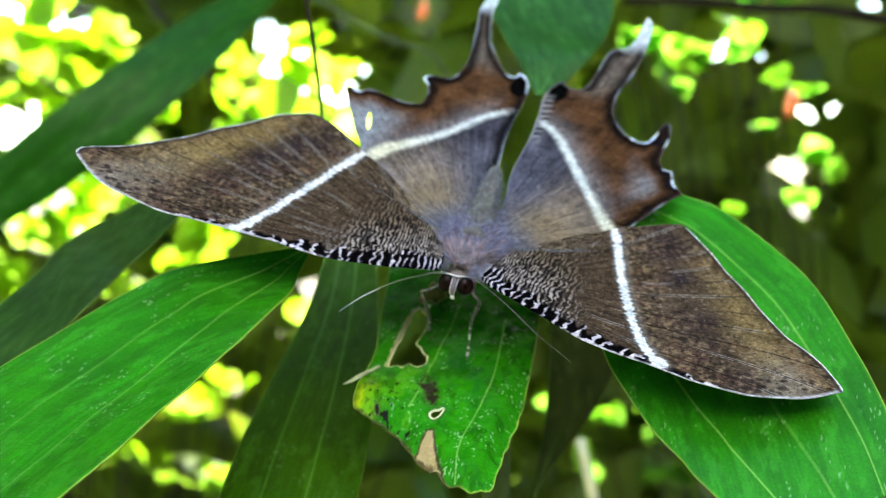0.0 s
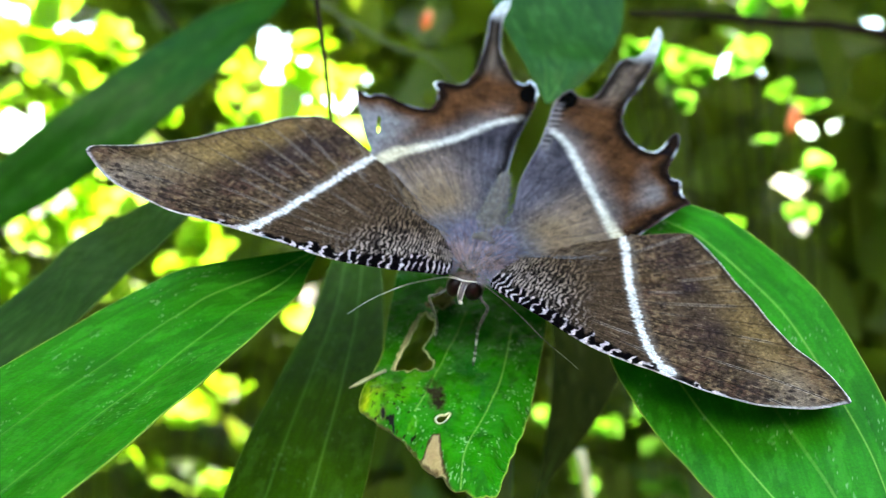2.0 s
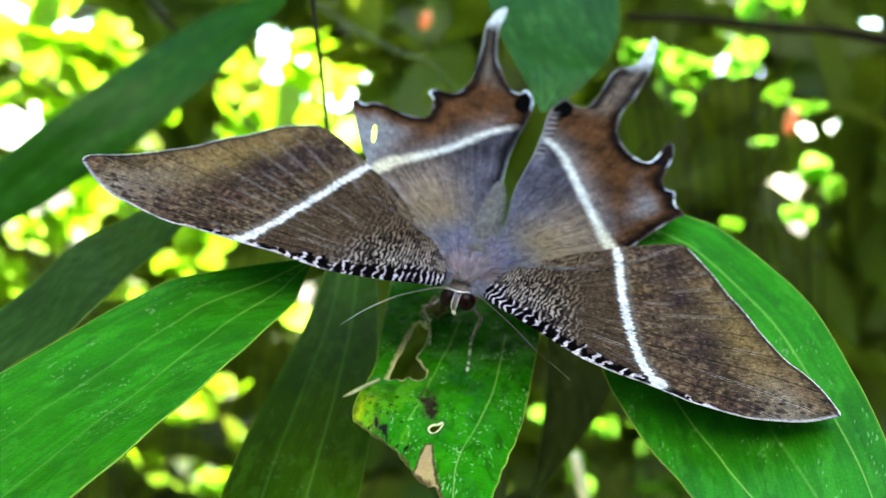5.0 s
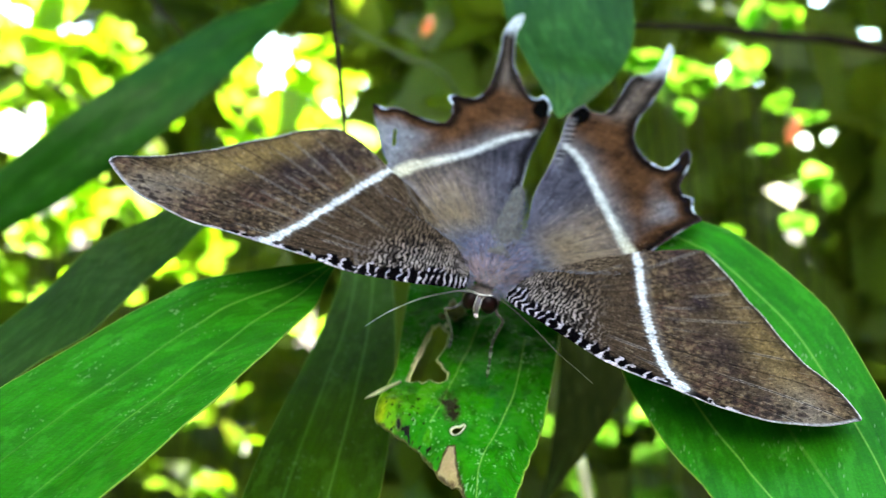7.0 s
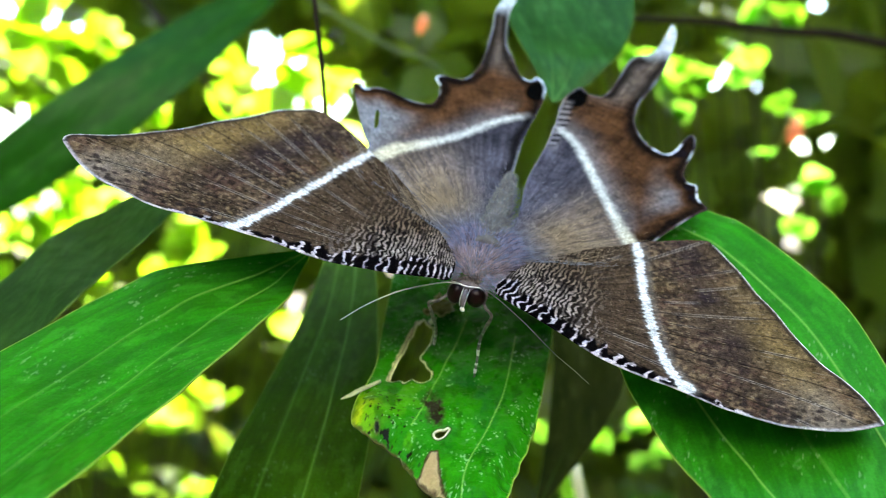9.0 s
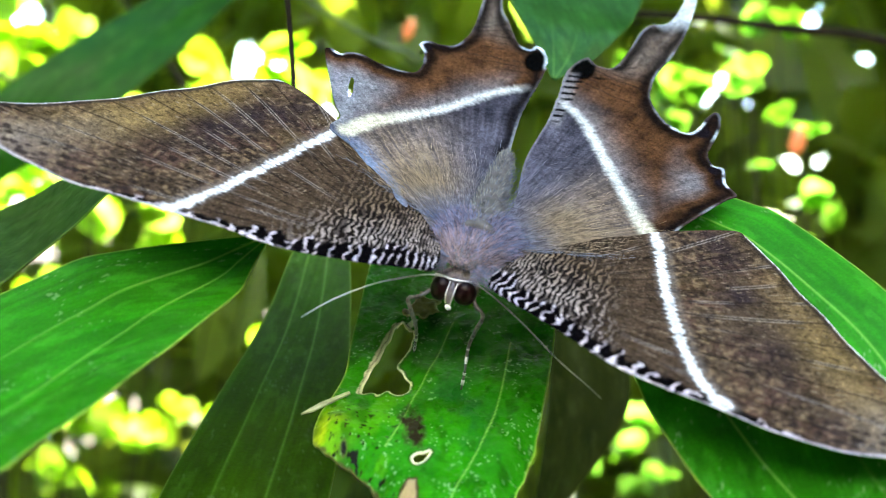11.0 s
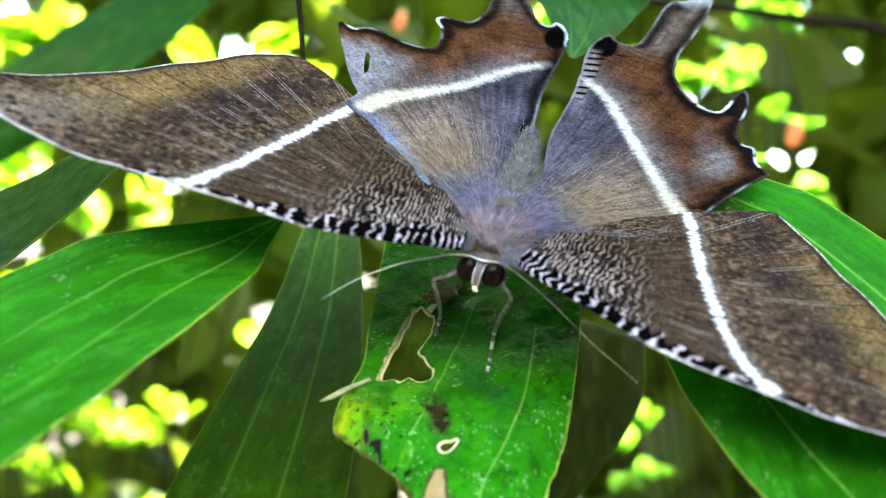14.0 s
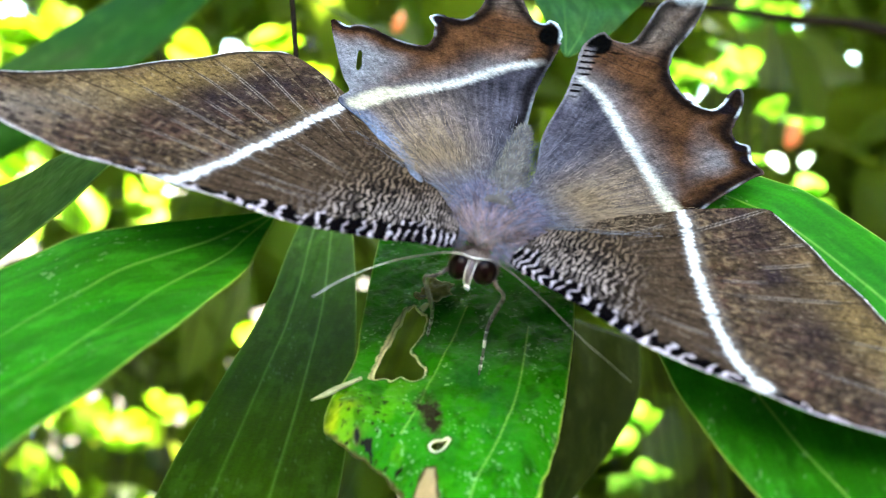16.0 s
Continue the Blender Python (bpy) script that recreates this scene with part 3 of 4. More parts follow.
def chewed_leaflet():
    """The leaflet before the moth's head, chewed by insects: a slanting sheet with holes."""
    outline = spline([(-9.0, 255.9), (-10.3, 241.3), (-11.2, 228.2), (-11.7, 219.6), (-11.9, 213.2), (-13.2, 207.2), (-14.8, 202.3), (-14.8, 199.1), (-13.5, 197.3), (-9.7, 194.9), (-7.3, 192.8), (-5.6, 189.8), (-3.8, 187.1), (-2.1, 186.0), (-0.8, 183.7), (0.5, 182.0), (2.2, 181.4), (4.4, 180.0), (6.1, 180.0), (7.5, 180.7), (8.5, 184.1), (9.5, 187.4), (11.0, 192.1), (13.1, 197.5), (14.9, 204.5), (16.4, 211.9), (17.7, 219.9), (19.0, 230.4), (20.4, 243.9), (11.1, 254.6), (-0.9, 257.2)], 260, True)
    bite = spline([(-4.0, 224.3), (-5.1, 223.7), (-6.2, 219.9), (-7.5, 215.9), (-8.6, 212.2), (-9.2, 209.8), (-8.7, 208.6), (-6.4, 208.2), (-4.0, 208.1), (-2.9, 209.2), (-2.8, 210.4), (-3.6, 211.6), (-4.1, 213.2), (-4.8, 214.4), (-4.1, 215.9), (-3.1, 218.4), (-2.7, 220.7), (-3.1, 223.0)], 110, True)
    jag = np.random.default_rng(6).normal(0, 0.05, 110)
    jag = jag + np.roll(jag, 1) + np.roll(jag, 2)
    bite = bite.mean(0) + (bite - bite.mean(0)) * (1 + 0.45 * jag)[:, None]
    small = np.array((-1.1, 195.3)) + spline([(-0.9, 0.2), (-0.3, 0.75), (0.4, 0.45), (1.1, 0.8), (0.9, 0.1), (0.5, -0.5), (-0.1, -0.85), (-0.7, -0.7)], 24, True)
    v, f = sheet(outline, [bite, small], 0.21, 41)
    x, y = v[:, 0], v[:, 1]

    def height(x, y):
        z = 1066.67 + 0.0776 * x + 0.4942 * y
        z = z + 1.6 * np.exp(-(((x + 12) / 4) ** 2 + ((y - 200) / 6) ** 2)) + 1.1 * (fnoise(x / 5, y / 7, 3) - 0.5) + 0.26 * (fnoise(x / 1.4, y / 1.8, 4) - 0.5)
        return z

    z = height(x, y)
    z = z - 2.2 * (1 - step01(away(x, y, np.r_[outline, outline[:1]])[0], 0, 3.2)) * (1 - step01(y, 196, 208)) * (0.4 + fnoise(x / 2, y / 2, 61))
    rib1, _ = away(x, y, spline([(3.1, 224.0), (-0.1, 213.6), (-3.4, 203.3), (-5.6, 197.2)], 30))
    rib2, _ = away(x, y, spline([(11.3, 218.9), (9.2, 206.5), (6.6, 198.2), (2.7, 188.1), (1.8, 182.1)], 30))
    rib = np.minimum(rib1, rib2)
    rim, _ = away(x, y, np.r_[outline, outline[:1]])
    cut = np.minimum(away(x, y, np.r_[bite, bite[:1]])[0], away(x, y, np.r_[small, small[:1]])[0])
    z = z + 0.10 * np.exp(-((rib / 0.16) ** 2))
    rgb = np.asarray(GREEN) * (0.72 + 0.5 * fnoise(x / 3, y / 4, 7))[:, None]
    rgb = blend(rgb, (0.42, 0.52, 0.01), 1.0 * np.exp(-(((x + 13.6) / 2.4) ** 2 + ((y - 200) / 3.6) ** 2)))
    rgb = blend(rgb, (0.09, 0.34, 0.005), 0.7 * step01(fnoise(x / 3, y / 3, 31), 0.5, 0.7) * (1 - step01(x, -4, 1)) * (1 - step01(y, 205, 212)))
    rgb = blend(rgb, np.asarray(GREEN) * 0.4, 0.6 * step01(fnoise(x / 1.8, y / 2.6, 73), 0.5, 0.7))
    # bluish sheen of reflected sky, painted into the green at mid leaf
    sky_sheen = np.exp(-(((x - 3) / 6) ** 2 + ((y - 203) / 9) ** 2)) * step01(fnoise(x / 3, y / 4, 75), 0.35, 0.6)
    rgb = blend(rgb, (0.016, 0.115, 0.022), 0.75 * sky_sheen)
    rgb = blend(rgb, VEIN, 0.85 * np.exp(-((rib / 0.10) ** 2)))
    speck = step01(vnoise(x / 0.3, y / 0.36, 9), 0.76, 0.86) * step01(fnoise(x / 2.4, y / 3, 12), 0.47, 0.6)
    rgb = blend(rgb, (0.30, 0.56, 0.22), 0.62 * speck)
    bx = x + 2.4 + 2.2 * (fnoise(x / 1.1, y / 1.6, 71) - 0.5) + 0.12 * (y - 201)
    stain = np.exp(-((bx / 1.7) ** 2 + ((y - 201.0) / 4.4) ** 2)) * (0.25 + 1.3 * fnoise(x / 0.6, y / 0.9, 15))
    rgb = blend(rgb, (0.035, 0.05, 0.012), 0.7 * step01(stain, 0.2, 0.5))
    rgb = blend(rgb, (0.020, 0.015, 0.008), step01(stain, 0.5, 0.72))
    dot = np.hypot((x + 10.8) / 0.36, (y - 197.4) / 0.6)
    rgb = blend(rgb, (0.10, 0.10, 0.03), 0.7 * (1 - step01(dot, 1.1, 1.5)))
    rgb = blend(rgb, (0.012, 0.012, 0.008), 1 - step01(dot, 0.8, 1.05))
    rgb = blend(rgb, (0.02, 0.02, 0.008), step01(vnoise(x / 0.35, y / 0.35, 51), 0.84, 0.9) * (1 - step01(x, -9, -5)) * (1 - step01(y, 203, 208)))
    dry = inside(x, y, [(-2.5, 191.9), (-1.5, 191.6), (-1.3, 188.4), (-0.4, 184.7), (0.1, 182.3), (-1.1, 183.5), (-2.1, 185.8), (-3.5, 187.4), (-4.4, 188.1)])
    rgb = blend(rgb, (0.44, 0.29, 0.15), dry * (0.75 + 0.25 * fnoise(x, y, 18)))
    husk = [(-2.5, 191.9), (-1.5, 191.6), (-1.3, 188.4), (-0.4, 184.7), (0.1, 182.3), (-1.1, 183.5), (-2.1, 185.8), (-3.5, 187.4), (-4.4, 188.1)]
    rgb = blend(rgb, (0.05, 0.03, 0.012), 0.85 * (1 - step01(away(x, y, husk + husk[:1])[0] + 0.4 * (fnoise(x * 1.5, y * 1.5, 62) - 0.5), 0.1, 0.32)))
    rgb = blend(rgb, RIM, 0.8 * (1 - step01(rim, 0.05, 0.28)))
    scorch = (1 - step01(rim + 0.9 * (fnoise(x / 0.9, y / 0.9, 77) - 0.5), 0.15, 0.55)) * (1 - step01(x, 1, 4)) * (1 - step01(y, 196, 203))
    rgb = blend(rgb, (0.07, 0.045, 0.018), 0.9 * scorch)
    rgb = blend(rgb, (0.012, 0.012, 0.006), step01(vnoise(x / 0.6, y / 0.8, 78), 0.8, 0.9) * (1 - step01(x, -6, -2)) * (1 - step01(y, 202, 206)))
    torn, _ = away(x, y, [(-9.3, 209.0), (-7.7, 216.0), (-5.2, 223.8)])
    rgb = blend(rgb, (0.66, 0.62, 0.36), 1 - step01(torn + 0.5 * (fnoise(x, y, 33) - 0.5), 0.55, 0.8))
    shred = [(-9.1, 209.4), (-8.3, 210.6), (-7.1, 213.9), (-5.9, 217.7), (-4.7, 221.7), (-3.5, 223.7), (-2.5, 225.5), (-2.9, 224.1), (-3.9, 221.9), (-4.9, 218.3), (-6.1, 214.9), (-7.3, 211.5), (-8.0, 209.1)]
    strip = 1 - step01(away(x, y, shred + shred[:1])[0] - 0.5 * inside(x, y, shred), 0.25, 0.5)
    rgb = blend(rgb, (0.95, 0.93, 0.70), strip * (0.85 + 0.15 * fnoise(x * 2, y * 2, 19)))
    rgb = blend(rgb, (0.72, 0.70, 0.42), 1 - step01(cut, 0.02 + 0.26 * fnoise(x / 0.8, y / 0.8, 35), 0.14 + 0.26 * fnoise(x / 0.8, y / 0.8, 35)))
    ring, _ = away(x, y, np.r_[small, small[:1]])
    rgb = blend(rgb, (0.74, 0.72, 0.42), 1 - step01(ring, 0.2, 0.4))
    rgb = blend(rgb, (0.03, 0.03, 0.008), 0.8 * np.exp(-(((ring - 0.5) / 0.12) ** 2)))
    rgb = blend(rgb, (0.03, 0.03, 0.008), 0.7 * (ring > 0.7) * np.exp(-(((cut - 0.42) / 0.1) ** 2)))
    me = finish((np.c_[v, z].dot(0.001).tolist(), [], f.tolist()), "leaflet", CRINKLED)
    pigment(me, rgb)
    return part("leaflet", me, CRINKLED, palm, "insect-chewed green leaflet with holes and pale specks", thick=0.00025)


chewed_leaflet()
part("stem", tube(spline([(0.02, 0.30, 0.0), (0.015, 0.30, 0.6), (0.012, 0.27, 1.1), (0.012, 0.25, 1.178)], 40), [0.006, 0.003], 10), STEMGREEN, palm)

twig = new("twig", finish(tube(spline([(-25.4, 258.2, 1213.5), (-26.2, 258.5, 1220.7), (-27.3, 258.9, 1229.1), (-28.8, 259.2, 1238.7), (-30.1, 259.7, 1249.5)], 30) / 1000, [0.00045, 0.0006], 6), "twig", BARK))
tagged(twig, "thin dark vertical twig behind the moth", "twig")
bough = new("branch", finish(tube(spline([(73.3, 500.2, 1274.6), (103.4, 499.9, 1274.4), (133.7, 499.6, 1271.8), (154.6, 499.4, 1271.3), (185.0, 499.0, 1266.4)], 30) / 1000, [0.0013, 0.0022], 8), "branch", BARK))
tagged(bough, "dark bare branch crossing behind the palm", "branch")


def sliver():
    line = np.array([(-16.8, 203.2, 1165.8), (-14.6, 205.2, 1167.0), (-12.5, 206.7, 1167.8), (-10.9, 207.6, 1168.4), (-10.7, 207.0, 1168.2), (-12.1, 206.1, 1167.6), (-13.9, 204.7, 1166.8), (-15.2, 203.7, 1166.2)]) / 1000
    n = len(line)
    top = [tuple(p + (0, -0.0004, 0.0009)) for p in line]
    low = [tuple(p + (0, -0.0003, 0.0007)) for p in line]
    faces = [tuple(range(n)), tuple(reversed(range(n, 2 * n)))] + [(i, i + n, (i + 1) % n + n, (i + 1) % n) for i in range(n)]
    part("torn_edge", finish((top + low, [], faces), "torn_edge", CUT, False), CUT, palm, "pale dry torn sliver of leaf")


sliver()


def torn_flap():
    """A limp scrap of leaf left standing above the bite."""
    edge = spline([(-4.4, 224.9), (-3.2, 226.6), (-2.2, 229.2), (-1.6, 229.9), (-0.9, 228.2), (0.2, 228.6), (1.2, 227.7), (0.5, 226.1), (0.9, 224.8), (-0.4, 224.1), (-1.3, 223.0), (-2.4, 224.0), (-3.9, 223.6)], 90, True)
    fray = np.random.default_rng(14).normal(0, 0.12, (90, 2))
    v, f = sheet(edge + fray, [], 0.3, 43)
    x, y = v[:, 0], v[:, 1]
    z = 1067.9 + 0.0776 * x + 0.4942 * y + 1.1 * (fnoise(x / 1.6, y / 1.8, 81) - 0.3)
    rgb = blend((0.05, 0.055, 0.010), (0.20, 0.17, 0.05), 1.6 * fnoise(x / 1.1, y / 1.1, 82) - 0.3)
    rgb = blend(rgb, (0.45, 0.42, 0.22), 0.7 * (1 - step01(away(x, y, edge)[0], 0.1, 0.35)))
    me = finish((np.c_[v, z].dot(0.001).tolist(), [], f.tolist()), "torn_flap", CRINKLED)
    pigment(me, rgb)
    part("torn_flap", me, CRINKLED, palm, "limp olive-brown scrap of torn leaf", thick=0.0002)


torn_flap()


def rod(name, label, category, line, radii, material):
    ob = new(name, finish(tube(spline(line, 160) / 1000, radii, 8), name, material))
    return tagged(ob, label, category)


rod("branch", "dark thin branch among the undergrowth", "branch", [(-239.3, 602.8, 1275.3), (-216.7, 602.1, 1263.5), (-194.0, 601.4, 1250.3), (-174.1, 600.8, 1238.3)], [0.0010, 0.0012], BARK)
rod("branch", "dark slanting branch behind the palm", "branch", [(-141.4, 552.6, 1291.9), (-122.9, 551.7, 1272.1), (-101.6, 550.4, 1244.6), (-83.2, 549.4, 1224.8), (-70.0, 548.8, 1212.4)], [0.0012, 0.0009], BARK)
rod("plant_stem", "thin green slanting stem behind the palm", "stem", [(-56.9, 501.4, 1278.8), (-38.0, 500.8, 1267.8), (-19.1, 500.2, 1257.9), (-0.3, 499.7, 1248.1), (24, 540, 1190), (15, 580, 1090), (15, 600, 0)], [0.0008, 0.0012], STEMGREEN)
rod("dry_stalk", "cream-coloured dry upright stalk", "stalk", [(46.9, 413.8, 1112.9), (52.1, 412.8, 1090.1), (56, 413, 1070), (62, 415, 1040), (75, 420, 900), (90, 430, 0)], [0.0019, 0.0022, 0.004], STALK)


def orange_leaf(place, long, label):
    s = Spray()
    s.add((0, 0, 0), (0.3, 0, 1), (0, -1, 0.3), long, long * 0.55, rows=7)
    ob = new("withered_leaf", finish(s.data(), "withered_leaf", ORANGE))
    ob.location = Vector(place) / 1000
    m = ob.modifiers.new("thickness", "SOLIDIFY")
    m.thickness = 0.0004
    tagged(ob, label, "leaf")


orange_leaf((187.6, 658.2, 1243.7), 0.015, "bright orange withered leaf hanging in the shrub")
orange_leaf((-14.5, 853.0, 1320.9), 0.014, "small orange withered leaf among green ones")


# ---- the moth ----
MOTH = Matrix(((0.946, 0.2976, 0.1288, 0.0029), (-0.1741, 0.8011, -0.5727, 0.1965), (-0.2736, 0.5193, 0.8096, 1.1891), (0, 0, 0, 1)))
moth = thing("moth", "large brown swallowtail moth with white-banded spread wings resting on leaflets", "moth", MOTH)


def dish(x, y):
    """How the spread wings curve up from the body, mm."""
    return -2.391 - 0.0079 * x - 0.096 * y + 0.00128 * x * x + 0.00063 * x * y + 0.0021 * y * y


LF = [(-63.5, -9.4), (-63.7, -7.9), (-62.8, -6.0), (-58.2, -0.2), (-55.3, 4.4), (-49.6, 14.9), (-46.5, 20.1), (-43.1, 25.3), (-39.5, 29.1), (-37.6, 29.9), (-33.0, 28.5), (-27.1, 25.1), (-25.1, 23.5), (-19.9, 20.6), (-13.4, 14.6), (-7.7, 8.4), (-3.6, 3.4), (-2.4, -3.1), (-5.1, -4.5), (-9.3, -6.5), (-13.6, -8.3), (-17.9, -9.8), (-22.4, -10.9), (-27.1, -11.3), (-31.7, -12.1), (-36.3, -12.9), (-40.8, -13.8), (-45.0, -15.2), (-50.0, -15.1), (-55.2, -14.7), (-59.0, -13.0), (-62.6, -10.4)]
RF = [(4.5, 0.2), (6.6, 6.5), (9.4, 11.1), (12.7, 14.2), (16.0, 17.4), (19.5, 20.2), (22.5, 22.8), (27.6, 25.6), (32.3, 27.5), (33.9, 26.9), (35.9, 25.1), (37.5, 23.1), (40.4, 19.2), (43.3, 15.4), (46.0, 11.6), (49.1, 7.3), (52.6, 2.4), (55.8, -0.2), (58.4, -2.9), (60.2, -5.9), (61.4, -8.7), (60.3, -9.9), (57.9, -11.7), (55.5, -12.9), (52.3, -13.8), (48.3, -14.7), (44.2, -14.7), (40.0, -14.5), (36.5, -13.7), (32.9, -12.9), (29.3, -12.5), (25.7, -11.7), (22.8, -10.8), (19.9, -9.7), (16.8, -8.2), (13.7, -6.8), (10.6, -5.3), (7.4, -4.1), (4.9, -2.8)]
LH = [(-2.0, 1.5), (-9.7, 7.5), (-15.2, 12.9), (-21.6, 18.9), (-26.6, 22.0), (-26.4, 25.6), (-28.4, 28.5), (-31.1, 33.1), (-35.6, 41.5), (-34.7, 42.7), (-33.3, 42.3), (-32.4, 43.5), (-30.9, 44.2), (-28.4, 44.1), (-25.2, 43.5), (-23.0, 43.9), (-21.3, 44.9), (-21.2, 47.8), (-22.0, 50.7), (-23.5, 52.9), (-22.5, 54.5), (-20.2, 54.7), (-18.5, 55.4), (-17.6, 57.9), (-17.3, 61.6), (-18.4, 71.1), (-19.4, 75.6), (-19.9, 79.4), (-19.7, 82.8), (-19.1, 85.6), (-17.5, 85.9), (-16.8, 82.7), (-16.7, 78.2), (-15.5, 73.4), (-13.9, 69.2), (-11.9, 65.1), (-9.9, 62.7), (-7.9, 61.3), (-6.8, 61.4), (-6.3, 63.1), (-5.1, 62.1), (-3.6, 60.1), (-3.0, 57.4), (-2.8, 54.3), (-3.0, 43.3), (-1.7, 31.0), (-1.5, 25.4), (-0.5, 19.3), (0.4, 8.5)]
RH = [(0.9, 8.8), (2.3, 17.5), (1.9, 23.0), (1.1, 28.2), (0.7, 33.5), (1.1, 44.9), (0.4, 56.4), (0.5, 58.9), (1.3, 61.2), (2.8, 62.4), (4.2, 61.4), (6.4, 62.3), (7.5, 64.6), (8.4, 68.2), (9.1, 72.6), (9.8, 75.0), (10.9, 77.3), (12.8, 79.3), (13.8, 81.8), (14.5, 86.6), (15.6, 85.8), (16.3, 83.7), (16.4, 76.8), (15.8, 72.1), (14.3, 63.3), (14.2, 59.6), (14.6, 57.0), (15.7, 54.7), (17.3, 52.5), (19.4, 50.6), (21.8, 50.0), (23.1, 51.5), (24.4, 56.3), (25.4, 56.9), (26.2, 55.6), (26.5, 52.2), (26.0, 48.4), (26.0, 45.2), (27.2, 43.4), (28.8, 42.9), (29.6, 39.3), (31.5, 37.0), (30.0, 34.9), (25.4, 26.1), (23.0, 19.7), (19.5, 17.1), (16.1, 13.9), (12.1, 9.5), (6.1, 4.4)]
LF_BAND = [(-25.1, 23.5), (-26.8, 18.6), (-28.1, 13.5), (-29.3, 8.4), (-30.5, 3.7), (-31.5, -1.3), (-32.5, -6.0), (-33.5, -9.3), (-34.5, -12.4)]
RF_BAND = [(21.8, 22.3), (23.2, 18.2), (24.4, 13.6), (25.6, 9.0), (27.0, 4.6), (28.4, 0.3), (29.9, -3.9), (31.4, -7.2), (33.4, -10.2), (35.2, -12.1)]
LH_BAND = [(-24.2, 22.9), (-22.3, 27.3), (-19.9, 30.2), (-16.7, 34.1), (-13.6, 38.5), (-11.3, 42.3), (-9.0, 45.9), (-6.3, 48.6), (-4.5, 50.4)]
RH_BAND = [(20.9, 22.1), (18.1, 26.6), (15.6, 30.9), (13.0, 35.2), (10.3, 39.6), (8.0, 43.2), (5.9, 46.1), (3.7, 48.0), (1.3, 49.6)]
SLIT = [(-29.2, 36.95), (-28.62, 34.42), (-27.67, 31.76), (-27.29, 31.64), (-27.48, 33.31), (-28.03, 34.77), (-28.61, 36.56)]

LEFT_NOTCH = [(-33.6, 41.6, 0.9), (-22.4, 52.6, 1.3)]
RIGHT_NOTCH = [(23.8, 51.2, 2.0), (21.0, 50.9, 1.5), (27.4, 42.0, 1.2), (28.8, 39.2, 1.2)]


def forewing(name, outline, band, costa, termen, base, sign, seed, label):
    """costa and termen: the first and last control points of the front and the outer edge."""
    ring = spline(outline, 520, True)
    v, f = sheet(ring, [], 0.19, seed)
    x, y = v[:, 0], v[:, 1]
    bend = spline(band, 40)
    front, outer = spline(costa, 60), spline(termen, 60)
    dc, _ = away(x, y, front)
    dt, _ = away(x, y, outer)
    db, sb = away(x, y, bend)
    # on which side of the band: nearer the body or nearer the tip
    mid = np.interp(y, bend[::-1, 1], bend[::-1, 0])
    out = (x - mid) * sign > 0
    r, ang = np.hypot(x - base[0], y - base[1]), np.arctan2(y - base[1], (x - base[0]) * sign)
    streak = vnoise(ang * 60, r / 9, seed) * 0.6 + vnoise(ang * 150, r / 5, seed + 1) * 0.4
    blot = fnoise(x / 6, y / 6, seed + 2)
    grain = fnoise(x / 0.7, y / 0.7, seed + 3)
    brown = blend((0.026, 0.017, 0.012), (0.112, 0.075, 0.046), 0.5 * (streak - 0.35) + 1.3 * (blot - 0.35) + 0.9 * (grain - 0.45) + 0.25)
    fleck = vnoise(ang * 45, r / 0.6, seed + 45)
    brown = blend(brown, (0.115, 0.058, 0.040), 0.45 * step01(fnoise(x / 4, y / 3, seed + 49), 0.48, 0.66))
    brown = blend(brown, (0.23, 0.155, 0.085), 0.6 * step01(fleck, 0.62, 0.85))
    brown = blend(brown, (0.016, 0.010, 0.009), 0.75 * (1 - step01(fleck, 0.14, 0.36)))
    # a dark violet cloud beyond the band, and a paler grey tip
    span = np.abs(x)
    glint = 1.0 if sign < 0 else 0.7
    brown = blend(brown, (0.24, 0.16, 0.055), glint * 0.95 * np.exp(-(((span - 47) / 9) ** 2 + ((dt - 5) / 5) ** 2)) * (0.4 + 0.9 * fnoise(x / 3, y / 3, seed + 40)))
    cloud = np.exp(-(((span - 38) / 8) ** 2 + ((dt - 10) / 5) ** 2)) + 0.8 * np.exp(-(((span - 29) / 6) ** 2 + ((dt - 3) / 5) ** 2))
    brown = blend(brown, (0.026, 0.018, 0.021), 0.95 * cloud * (0.45 + 0.9 * fnoise(x / 3.5, y / 3.5, seed + 4)))
    brown = blend(brown, (0.24, 0.20, 0.175), 0.75 * step01(span, 44, 60) * step01(dt, 2, 8) * (0.5 + 0.7 * blot))
    dusk = blend((0.022, 0.014, 0.010), (0.095, 0.062, 0.038), streak * 0.7 + grain * 0.5 - 0.1)
    rgb = np.where(out[:, None], brown, dusk)
    # veins that run out from the body: a dark line with a pale side
    rib = np.abs((ang * 9.5 + 0.25 * np.sin(r / 9) + 0.3) % 1.0 - 0.5) * r / 9.5
    rgb = blend(rgb, (0.014, 0.009, 0.008), 0.85 * np.exp(-((rib / 0.16) ** 2)) * step01(r, 12, 24))
    late = np.floor(ang * 9.5 + 0.25 * np.sin(r / 9) + 0.3)
    rgb = blend(rgb, (0.44, 0.38, 0.35), 0.5 * np.exp(-(((rib - 0.22) / 0.08) ** 2)) * step01(r, 14, 22) * step01(vnoise(r / 7, late * 3.3, seed + 43), 0.5, 0.7))
    gold = step01(fnoise(x / 9, y / 7, seed + 21), 0.45, 0.7) * step01(y, -2, 12) * out
    rgb = blend(rgb, (0.19, 0.125, 0.045), 0.2 * gold)
    rgb = blend(rgb, (0.018, 0.012, 0.010), 0.6 * step01(vnoise(x / 0.5, y / 0.4, seed + 22), 0.74, 0.88))
